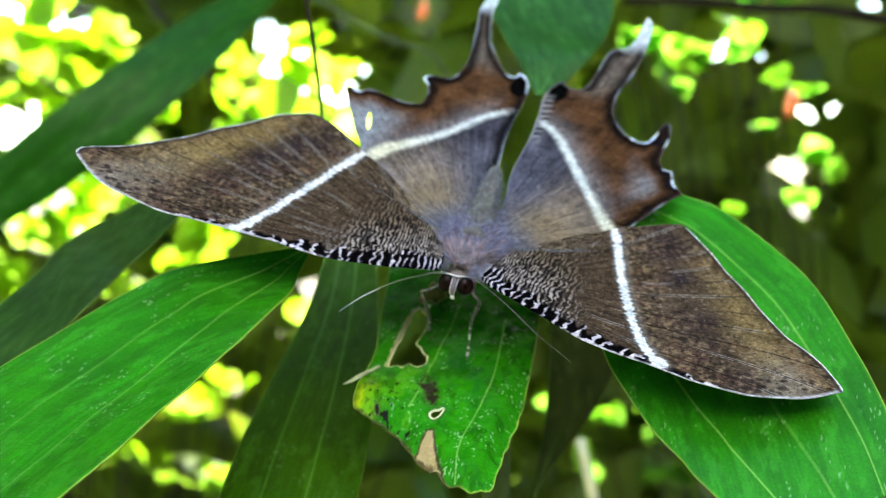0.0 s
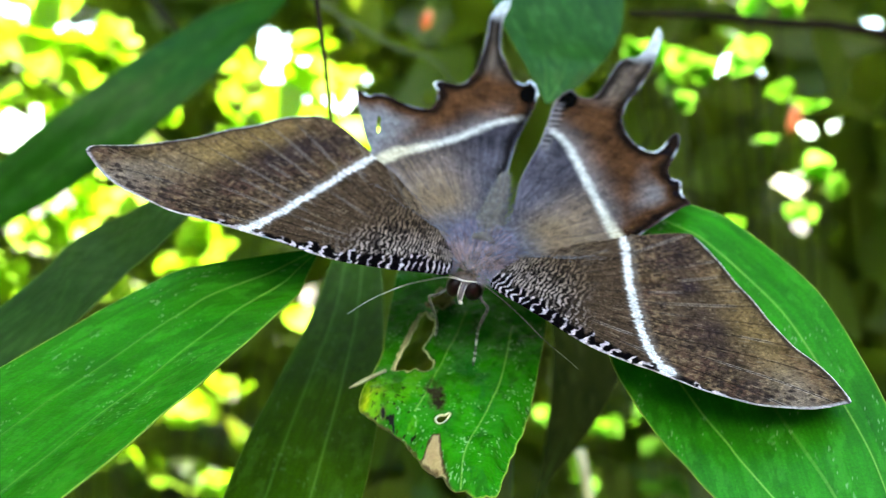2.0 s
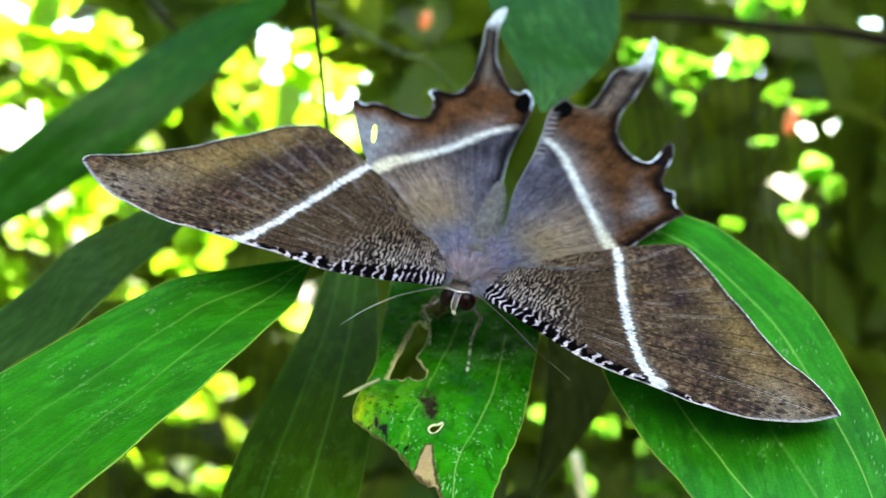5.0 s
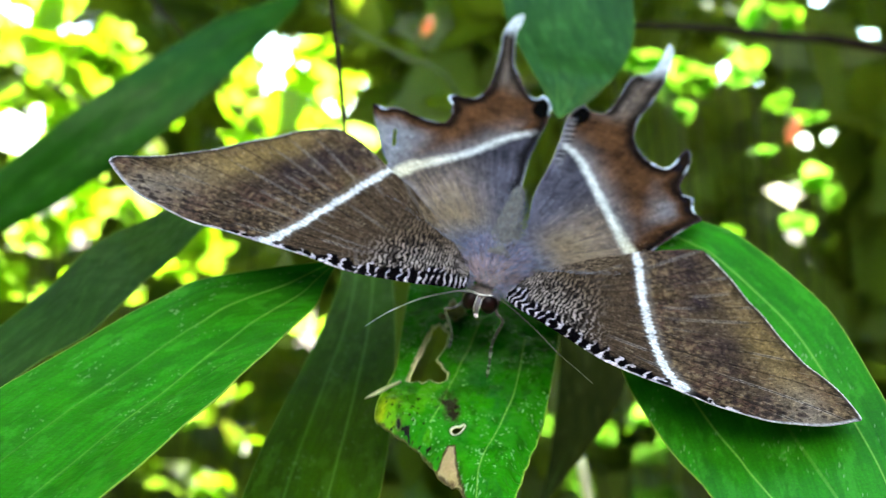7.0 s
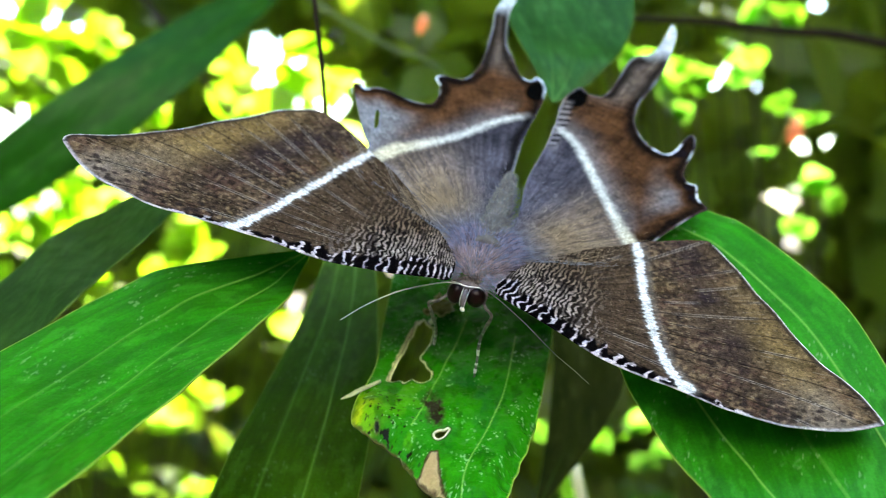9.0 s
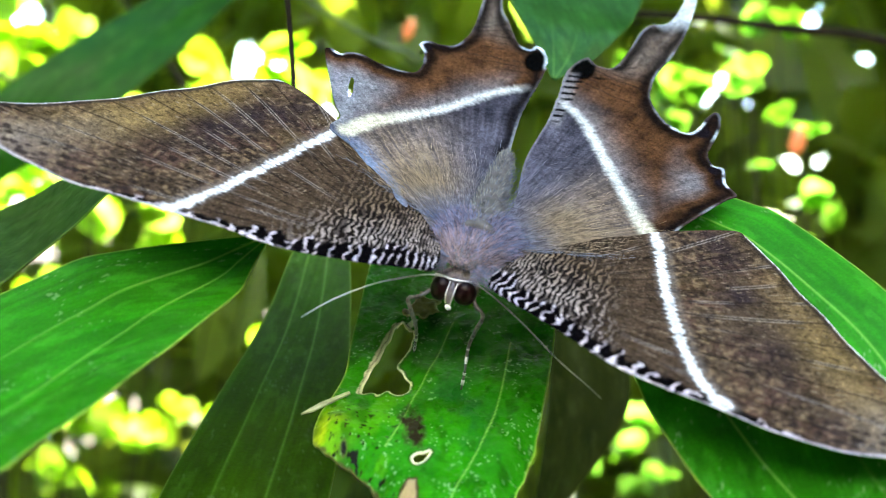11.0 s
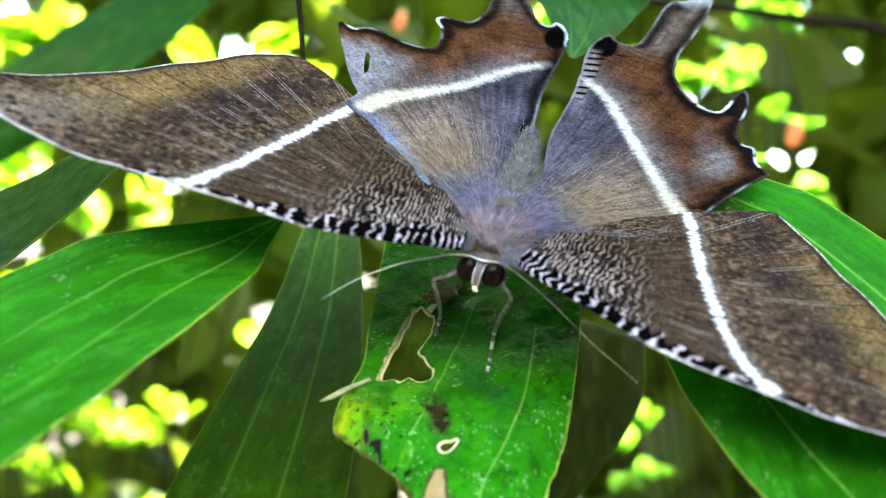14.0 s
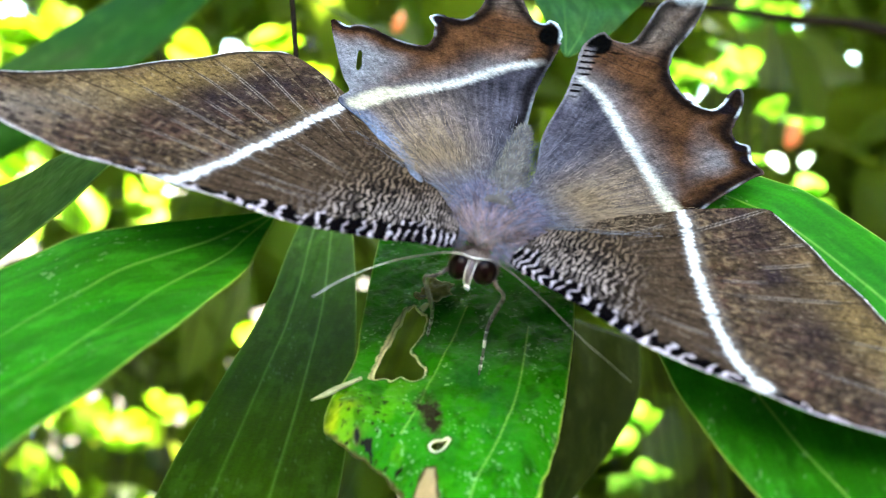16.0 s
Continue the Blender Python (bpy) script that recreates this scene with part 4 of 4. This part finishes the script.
    # pale scattered scales
    rgb = blend(rgb, (0.26, 0.2, 0.14), 0.55 * step01(vnoise(ang * 220, r / 1.3, seed + 6), 0.8, 0.95))
    # wavy dark and pale lines near the body, coarse black and white teeth on the front edge
    ax = np.abs(x)
    warp = 1.1 * (fnoise(x / 2.4, y / 2.4, seed + 7) - 0.5) + 0.5 * (fnoise(x / 0.9, y / 0.9, seed + 8) - 0.5)
    slant = np.maximum(ax - 0.18 * dc, 0.5)
    rise = np.log(slant + 5.6)
    coarse = np.sin(2 * math.pi * (rise / 0.080 + 0.95 * warp + 0.5 * (vnoise(x / 1.2, y / 1.8, seed + 9) - 0.5)))
    fine = np.sin(2 * math.pi * (rise / 0.040 + 1.6 * (fnoise(x / 4, y / 4, seed + 44) - 0.5) + 0.55 * warp + dc / 11 + 0.8 * (vnoise(x / 0.7, y / 0.9, seed + 15) - 0.5)))
    zone = (1 - step01(ax + 4 * (blot - 0.5), 15, 23)) * (~out)
    pale_line = blend((0.37, 0.30, 0.27), (0.17, 0.12, 0.08), step01(dc, 5, 15))
    lines = blend((0.006, 0.0045, 0.004), pale_line, step01(fine + 1.9 * (grain - 0.5), 0.0, 0.6))
    lines = blend(lines, (0.007, 0.005, 0.005), 0.8 * step01(vnoise(x / 0.8, y / 1.3, seed + 46), 0.6, 0.75))
    rgb = blend(rgb, lines, zone * (0.95 - 0.45 * step01(dc, 10, 20)))
    uneven = 0.50 + 0.62 * vnoise(ax / 1.5, dc / 1.1, seed + 10) + step01(ax, 14, 26) * np.where(dc < 0.7, -0.55, -0.05)
    teeth = blend((0.0025, 0.002, 0.0025), (0.60, 0.52, 0.57), step01(coarse, uneven - 0.15, uneven + 0.2))
    tall = np.interp(ax, [3, 10, 20, 30, 36, 46], [4.4, 4.0, 3.1, 2.2, 1.4, 0.6]) * (0.55 + 0.85 * vnoise(ax / 0.9, 0 * ax, seed + 14))
    toothed = (1 - step01(dc, tall - 0.5, tall + 0.5)) * (1 - step01(ax, 42, 47))
    rgb = blend(rgb, teeth, toothed)
    rim = (1 - step01(dc + 0.3 * (vnoise(ax / 0.9, dc, seed + 41) - 0.5), 0.2, 0.4)) * step01(ax, 18, 24)
    rgb = blend(rgb, (0.60, 0.54, 0.56), 0.85 * rim * step01(vnoise(ax / 1.4, 0 * ax, seed + 42), 0.2, 0.5))
    # the white band, ragged at its edges
    half = 0.74 + 0.3 * (fnoise(x / 0.6, y / 1.0, seed + 11) - 0.5) + 0.75 * (vnoise(sb * 130, db / 3, seed + 12) - 0.5)
    half = half * (0.9 + 0.5 * step01(sb, 0.85, 1.0))
    rgb = blend(rgb, (0.30, 0.27, 0.27), 0.45 * (1 - step01(db, half, half + 0.9)) * vnoise(sb * 170, db, seed + 48))
    rgb = blend(rgb, (0.72, 0.71, 0.72), (1 - step01(db, half - 0.2, half + 0.22)) * (1 - 0.45 * np.exp(-((rib / 0.1) ** 2))))
    rgb = blend(rgb, (0.20, 0.17, 0.15), 0.3 * np.exp(-(((db - 1.3) / 0.5) ** 2)) * out)
    # dark dots before the tip
    dots = np.random.default_rng(seed + 13)
    for _ in range(36):
        px = sign * dots.uniform(40, 58)
        lo = np.interp(abs(px), np.abs(front[:, 0])[np.argsort(np.abs(front[:, 0]))], front[np.argsort(np.abs(front[:, 0])), 1])
        py = lo + abs(dots.normal(2.4, 1.4)) + 0.6
        rr = dots.uniform(0.28, 0.6)
        rgb = blend(rgb, (0.028, 0.02, 0.018), 0.85 * (1 - step01(np.hypot((x - px) / 1.2, y - py), rr * 0.5, rr * 1.3)))
    # front edge: pale; outer edge: a dark line and a white fringe
    rgb = blend(rgb, (0.44, 0.41, 0.44), (1 - step01(dc, 0.08, 0.3 + 0.5 * step01(ax, 42, 56))) * step01(ax, 30, 40))
    rgb = blend(rgb, (0.025, 0.02, 0.018), 0.9 * np.exp(-(((dt - 0.55) / 0.32) ** 2)))
    rgb = blend(rgb, (0.80, 0.80, 0.78), (1 - step01(dt, 0.1, 0.24)) * (0.65 + 0.35 * step01(vnoise(x / 1.5, y / 1.5, seed + 50), 0.35, 0.6)))
    z = dish(x, y) + 0.12 * np.sin(ang * 26) * step01(r, 4, 20) + 0.3 * (fnoise(x / 12, y / 12, seed + 17) - 0.5)
    me = finish((np.c_[v, z].dot(0.001).tolist(), [], f.tolist()), name, WING)
    pigment(me, rgb)
    return part(name, me, WING, moth, label, thick=0.00012)


def hindwing(name, outline, holes, band, rim, sign, eye_spot, inner, lead, notches, seed, label):
    """lead: the front edge; rim: control points of the toothed outer edge; inner: the edge beside the body."""
    ring = spline(outline, 620, True)
    fray = 0.5 * (fnoise(ring[:, 0] / 0.8, ring[:, 1] / 0.8, seed + 60) - 0.5) * step01(ring[:, 1], 38, 44) * (1 - step01(ring[:, 1], 60, 66))
    ring = ring + np.stack([fray, fray], 1)
    v, f = sheet(ring, holes, 0.21, seed)
    x, y = v[:, 0], v[:, 1]
    bend, edge, side = spline(band, 40), spline(rim, 200), spline(inner, 40)
    db, sb = away(x, y, bend)
    de, _ = away(x, y, edge)
    di, _ = away(x, y, side)
    r, ang = np.hypot(x, y - 6), np.arctan2(x, y - 6)
    yb = np.interp(np.abs(x), np.sort(np.abs(bend[:, 0])), bend[np.argsort(np.abs(bend[:, 0])), 1])
    out = y > yb
    streak = vnoise(ang * 70, r / 8, seed) * 0.5 + vnoise(ang * 170, r / 4, seed + 1) * 0.5
    blot = fnoise(x / 5, y / 5, seed + 2)
    grey_part = blend((0.030, 0.029, 0.040), (0.118, 0.112, 0.150), 0.8 * (streak - 0.25) + 1.1 * (blot - 0.35) + 0.1)
    grey_part = grey_part * (1 - 0.4 * np.exp(-((db / 5) ** 2)))[:, None]
    dl, _ = away(x, y, spline(lead, 30))
    grey_part = blend(grey_part, (0.19, 0.26, 0.43), 0.85 * (1 - step01(dl, 0.8, 4.5)) * (1 - step01(r, 20, 36)))
    grey_part = blend(grey_part, (0.34, 0.245, 0.15), np.exp(-((r / 29) ** 4)) * step01(np.abs(ang), 0.2, 0.6) * (0.1 + 1.1 * streak) * (1 - 0.8 * np.exp(-((dl / 2.5) ** 2))))
    patch = fnoise(x / 2.2, y / 2.2, seed + 62)
    brown = blend((0.013, 0.007, 0.005), (0.145, 0.066, 0.028), 0.29 + 0.7 * (blot - 0.4) + 0.5 * (patch - 0.5) + 0.25 * (streak - 0.4))
    pale = blend((0.16, 0.165, 0.19), (0.28, 0.29, 0.33), streak)
    # beyond the band: greyish at the leading corner and beside the band, red-brown between
    corner = np.maximum(step01(np.abs(x), 19, 28), 0.55 * np.exp(-((db / 3.5) ** 2)))
    far = blend(brown, pale, corner * (0.75 + 0.3 * blot) * step01(de + 3 * (blot - 0.5), 2.5, 7.0))
    rgb = np.where(out[:, None], far, grey_part)
    # the tails: dusky middle with fine cross lines
    hairs = vnoise(ang * 240, r / 3.5, seed + 47)
    rgb = rgb * (0.88 + 0.24 * hairs)[:, None]
    tail = step01(y, 58, 66)
    rgb = blend(rgb, blend((0.10, 0.075, 0.06), (0.22, 0.19, 0.17), streak), 0.8 * tail)
    ripple = step01(np.sin(2 * math.pi * (y / 1.5 + 0.6 * fnoise(x / 3, y / 3, seed + 4) + 0.15 * np.abs(x))), 0.55, 0.9)
    rgb = blend(rgb, (0.018, 0.013, 0.012), 0.6 * ripple * step01(y, 51, 56) * (1 - step01(y, 64, 70)) * (fnoise(x / 3, y / 3, seed + 5) > 0.42))
    # dark line inside the rim, pale fringe on it
    rgb = blend(rgb, (0.005, 0.004, 0.004), 0.92 * np.exp(-(((de - 0.5 - 0.9 * vnoise(x / 4, y / 4, seed + 30)) / 1.25) ** 2)))
    rgb = blend(rgb, (0.52, 0.55, 0.6), (0.04 + 0.32 * step01(vnoise(x / 3.5, y / 3.5, seed + 31), 0.4, 0.75)) * (1 - step01(de, 0.2, 0.55)))
    rgb = blend(rgb, (0.68, 0.74, 0.8), step01(y, 76, 81) * (0.7 + 0.3 * streak))
    # black-and-white notches on the outer corner
    for nx, ny, nr in notches:
        k = np.hypot(x - nx, y - ny)
        rgb = blend(rgb, (0.008, 0.006, 0.008), 1 - step01(k, 0.6 * nr, nr))
        rgb = blend(rgb, (0.62, 0.68, 0.74), (1 - step01(de, 0.25, 0.6)) * (1 - step01(k, nr, 1.5 * nr)))
    # black spot near the body-side corner, and dashes along the inner edge
    rgb = blend(rgb, (0.002, 0.002, 0.002), 1 - step01(np.hypot((x - eye_spot[0]) / 2.0, (y - eye_spot[1]) / 3.2), 0.8, 1.1))
    rgb = blend(rgb, (0.55, 0.64, 0.74), (1 - step01(de, 0.25, 0.7)) * (1 - step01(np.hypot(x - eye_spot[0], y - eye_spot[1] - 2), 2.6, 4.5)))
    dash = step01(np.sin(2 * math.pi * (y - 0.35 * np.abs(x)) / 1.7 + 2.5 * (vnoise(x / 2, y / 2, seed + 7) - 0.5)), 0.15, 0.45)
    rgb = blend(rgb, (0.24, 0.23, 0.25), 0.6 * (1 - step01(di, 1.4, 2.6)) * step01(y, 41, 44) * (1 - step01(y, 57, 59)))
    rgb = blend(rgb, (0.003, 0.003, 0.003), dash * (1 - step01(di + 0.8 * (blot - 0.5), 1.2 + 0.12 * (y - 42), 1.7 + 0.12 * (y - 42))) * step01(di, 0.25, 0.5) * step01(y, 42, 44.5) * (1 - step01(y, 58, 60)))
    rgb = blend(rgb, (0.5, 0.48, 0.5), 0.2 * (1 - step01(di, 0.2, 0.5)))
    half = (0.52 + 0.6 * step01(np.abs(x), 15, 24)) * (1 - 0.35 * step01(sb, 0.9, 1.0)) + 0.3 * (vnoise(ang * 160, r / 2, seed + 8) - 0.5)
    white = blend((0.66, 0.67, 0.66), (0.66, 0.61, 0.46), step01(np.abs(x), 14, 22))
    rgb = blend(rgb, white, (0.9 - 0.9 * step01(db + 0.5 * (vnoise(sb * 150, db / 2, seed + 63) - 0.5), half - 0.6, half + 1.0)) * (1 - 0.8 * step01(sb, 0.93, 1.0)))
    z = dish(x, y) - 0.35 + 0.04 * np.sin(ang * 30) * step01(r, 6, 20) + 0.4 * (fnoise(x / 11, y / 11, seed + 17) - 0.5)
    z = z + 0.8 * tail * np.sin((x * sign) / 1.6 + y / 5)
    me = finish((np.c_[v, z].dot(0.001).tolist(), [], f.tolist()), name, WING)
    pigment(me, rgb)
    return part(name, me, WING, moth, label, thick=0.00012)


west_wing = forewing("forewing", LF, LF_BAND, LF[17:] + LF[:1], LF[0:10], (-3, 0), -1, 50, "brown forewing with a white band and striped front edge")
forewing("forewing", RF, RF_BAND, RF[20:] , RF[9:21], (5, 0), 1, 70, "brown forewing with a white band and striped front edge")
hindwing("hindwing", LH, [spline(SLIT, 40, True)], LH_BAND, LH[9:46], -1, (-5.0, 58.2), LH[45:], LH[:7], LEFT_NOTCH, 90, "torn grey-brown tailed hindwing with a white band")
hindwing("hindwing", RH, [], RH_BAND, RH[12:53], 1, (2.7, 59.6), RH[1:13], RH[54:] + RH[:1], RIGHT_NOTCH, 110, "grey-brown tailed hindwing with a white band")


def furry_body():
    """Thorax, abdomen and the long fur over them and the wing roots."""
    mm = 0.001
    bm = ball((0.3 * mm, 6.6 * mm, -3.4 * mm), (4.6 * mm, 5.4 * mm, 2.7 * mm), None, 32, 20)
    me = finish(bm, "thorax", FUR)
    pigment(me, np.tile((0.20, 0.19, 0.22), (len(me.vertices), 1)))
    part("thorax", me, FUR, moth, "blue-grey furry thorax")
    line = spline([(0.4, 6, -3.0), (-0.2, 14, -2.6), (-0.8, 21, -2.2), (-1.4, 27, -2.0), (-1.6, 29.5, -2.0)], 40) * mm
    rings = 1 + 0.05 * np.sin(np.linspace(0, 14 * math.pi, 40))
    rad = np.interp(np.linspace(0, 1, 40), [0, 0.3, 0.7, 0.92, 1], [3.2, 2.4, 1.6, 0.8, 0.15]) * rings * mm
    me = finish(tube(line, rad, 20), "abdomen", FUR)
    pigment(me, np.tile((0.11, 0.10, 0.095), (len(me.vertices), 1)))
    part("abdomen", me, FUR, moth, "pale grey tapering abdomen")
    rng = np.random.default_rng(8)
    v, f, c = [], [], []

    def hair(p, d, long, thick, colour):
        d = Vector(d).normalized()
        s = d.cross(Vector((rng.normal(), rng.normal(), 1.5))).normalized() * thick
        droop = Vector((0, 0, -0.22)) * long
        n = len(v)
        q = Vector(p) + d * long * 0.55
        e = Vector(p) + d * long + droop
        v.extend([tuple(Vector(p) - s), tuple(Vector(p) + s), tuple(q - s * 0.8), tuple(q + s * 0.8), tuple(e)])
        f.extend([(n, n + 1, n + 3, n + 2), (n + 2, n + 3, n + 4)])
        c.extend([colour] * 5)

    for _ in range(8000):      # thorax
        a, b = rng.uniform(0, 2 * math.pi), rng.uniform(0.0, 1.0) ** 0.7 * math.pi / 1.7
        x, y = math.sin(b) * math.cos(a), math.sin(b) * math.sin(a)
        p = (0.3 + 4.7 * x, 6.6 + 5.5 * y, -3.4 + 2.8 * math.cos(b))
        k = rng.uniform(0.25, 1.6)
        col = (0.155, 0.165, 0.255) if rng.uniform() < 0.6 else (0.24, 0.185, 0.23)
        if y < -0.5 and rng.uniform() < 0.65:      # mauve-brown collar behind the head
            col = (0.27, 0.20, 0.21)
        hair(p, (0.8 * x + rng.normal(0, 0.2), 1.0 + 0.4 * y + rng.normal(0, 0.2), 0.22 + 0.12 * math.cos(b)), rng.uniform(1.5, 3.6), 0.035, tuple(k * q for q in col))
    for _ in range(11000):      # roots of the wings
        side = rng.choice((-1, 1))
        a = side * abs(rng.normal(0.55, 0.42))
        r = abs(rng.normal(0, 1)) * 7 + rng.uniform(2, 9)
        x, y = r * math.sin(a), 5 + r * math.cos(a)
        if y < 3 or abs(a) > 1.15:
            continue
        k = rng.uniform(0.25, 1.5)
        warm = min(1, max(0, (r - 6) / 8)) * min(1, abs(a) / 0.6)
        col = tuple((1 - warm) * p + warm * q for p, q in zip((0.125, 0.145, 0.225), (0.29, 0.215, 0.14)))
        if abs(a) > 1.1:
            col = (0.17, 0.175, 0.21)
        hair((x, y, dish(x, y) + 0.1), (math.sin(a) + rng.normal(0, 0.2), math.cos(a) + rng.normal(0, 0.2), 0.07), rng.uniform(1.4, 3.8), 0.022, tuple(k * q for q in col))
    for _ in range(2400):      # along the abdomen
        t = rng.uniform(0, 0.97)
        q = line[int(t * 39)] / mm
        w = rng.uniform(-1.5, 1.5)
        rr = np.interp(t, [0, 0.3, 0.7, 0.92, 1], [3.2, 2.4, 1.6, 0.8, 0.15])
        k = rng.uniform(0.35, 1.4)
        col = (0.20, 0.185, 0.17) if rng.uniform() < 0.7 else (0.11, 0.12, 0.15)
        hair((q[0] + rr * math.sin(w), q[1], q[2] + rr * math.cos(w)), (0.35 * math.sin(w) + rng.normal(0, 0.15), 1.0, 0.06), rng.uniform(0.9, 2.2), 0.028, tuple(k * p for p in col))
    for _ in range(2600):      # shoulders, beside the head
        side = rng.choice((-1, 1))
        x, y = side * rng.uniform(1.6, 5.4), rng.uniform(-0.3, 4.0)
        k = rng.uniform(0.5, 1.4)
        col = (0.22, 0.18, 0.21) if rng.uniform() < 0.5 else (0.18, 0.19, 0.27)
        hair((x, y, dish(x, y) - rng.uniform(0.2, 2.2)), (side * 0.8 + rng.normal(0, 0.3), -0.35 + rng.normal(0, 0.3), 0.1), rng.uniform(0.7, 1.5), 0.035, tuple(k * q for q in col))
    me = finish(((np.array(v) * mm).tolist(), [], f), "fur", FUR)
    pigment(me, np.array(c))
    part("fur", me, FUR, moth, "long silky blue-grey and tan fur", kind="stuff")


def head():
    mm = 0.001
    skull = part("head", ball((-0.1 * mm, 1.5 * mm, -6.4 * mm), (2.4 * mm, 1.85 * mm, 1.9 * mm)), SKULL, moth, "small grey-scaled head")
    for sx, sy in ((-1.6, -0.05), (1.5, 0.6)):
        part("eye", ball((sx * mm, sy * mm, -6.8 * mm), ((1.36 if sx < 0 else 1.55) * mm, 1.5 * mm, 1.75 * mm), None, 32, 20), EYE, skull, "large round dark maroon compound eye")
    # pale face between the eyes, and the white palp below it
    bm = ball((-0.05 * mm, -0.8 * mm, -6.65 * mm), (0.45 * mm, 0.9 * mm, 1.65 * mm))
    part("face", bm, LILAC, skull, "lilac stripe of scales between the eyes")
    for sx in (-0.52, 0.44):
        line = [(sx + 0.02, -0.35, -5.1), (sx, -1.35, -5.9), (sx * 0.9, -1.65, -6.9), (sx * 0.7, -1.35, -8.0)]
        part("face_edge", tube(spline(line, 20) * mm, [0.00004, 0.00008, 0.00005], 6), PALE, skull, "white line of scales beside the eye")
    bm = ball((0.15 * mm, -1.5 * mm, -8.3 * mm), (0.45 * mm, 0.4 * mm, 0.26 * mm), Matrix.Rotation(0.5, 4, "Y"))
    part("palp", bm, PALE, skull, "white tip of the mouth palp")
    lines = ([(-0.5, 0.3, -5.2), (-3.0, -0.4, -5.0), (-5.5, -1.7, -5.5), (-9.2, -4.9, -6.0), (-12.8, -9.1, -7.0), (-15.3, -13.2, -8.0)],
             [(0.5, 0.8, -5.2), (3.8, 0.2, -5.0), (9.6, -2.8, -5.5), (15.5, -6.2, -6.5), (19.3, -7.4, -7.5), (22.0, -8.6, -8.0)])
    for line, stuff, thick in zip(lines, (HORN, DUSKY), (0.95, 0.65)):
        part("antenna", tube(spline(line, 60) * mm, [0.00011 * thick, 0.00008 * thick, 0.00003], 8), stuff, skull, "long thin pale antenna")
    part("brow", tube(spline([(-2.9, 0.9, -5.6), (-1.8, 0.1, -4.95), (-0.1, -0.2, -4.8), (1.8, 0.7, -4.95), (2.9, 1.7, -5.6)], 30) * mm, [0.00006, 0.00013, 0.00006], 8), PALE, skull, "white rim of scales above the eyes")
    rng = np.random.default_rng(17)
    v, f, c = [], [], []
    for _ in range(700):
        a = rng.uniform(0, 2 * math.pi)
        p = Vector((2.65 * math.cos(a), 0.9 + rng.uniform(-0.4, 1.2), -6.4 + 2.0 * math.sin(a)))
        if p.z < -7.5:
            continue
        d = Vector((math.cos(a), -0.25 + rng.normal(0, 0.3), math.sin(a))).normalized() * rng.uniform(0.4, 1.0)
        s = Vector((-math.sin(a), 0.3, math.cos(a))).normalized() * 0.04
        n = len(v)
        v.extend([tuple(p - s), tuple(p + s), tuple(p + d)])
        f.append((n, n + 1, n + 2))
        c.extend([tuple(np.array((0.24, 0.19, 0.19)) * rng.uniform(0.6, 1.4))] * 3)
    me = finish(((np.array(v) * mm).tolist(), [], f), "ruff", FUR)
    pigment(me, np.array(c))
    part("ruff", me, FUR, skull, kind="stuff")


def legs():
    mm = 0.001
    for line in ([(2.6, 1.0, -7.2), (3.4, -0.2, -7.6), (4.6, 0.0, -9.0), (4.0, 0.6, -12.5), (3.6, 1.4, -16.0), (4.0, 0.8, -19.5), (4.3, -0.2, -22.0)],
                 [(-2.2, 0.5, -7.0), (-3.6, -2.4, -7.4), (-4.9, -2.8, -8.0), (-4.2, -2.6, -10.0), (-3.6, -0.8, -13.5), (-3.8, 2.5, -18.0), (-4.5, 6.8, -24.6)]):
        curve = spline(line, 50) * mm
        leg = part("leg", tube(curve, [0.00030, 0.00024, 0.00032, 0.00024, 0.00022, 0.00018, 0.00012], 8), LEG, moth, "thin dark leg with pale bands")
        for i, n in ((15, 2), (23, 3), (31, 2), (35, 4), (42, 2), (45, 3)):
            part("band", tube(curve[i : i + n], [0.00025, 0.00021], 8), PALE, leg, "pale scale band")


furry_body()
head()
legs()


def motions():
    """The wing to the west sinks a little on its hinge once the viewer draws near."""
    hinge = Vector((-0.003, 0.004, -0.002))
    low = Matrix.Translation(hinge) @ pose(0, 0, 0, 0, -1.7, 0) @ Matrix.Translation(-hinge)
    walk(west_wing, [(0, Matrix()), (8.5, Matrix()), (11, low), (16, low)])


motions()
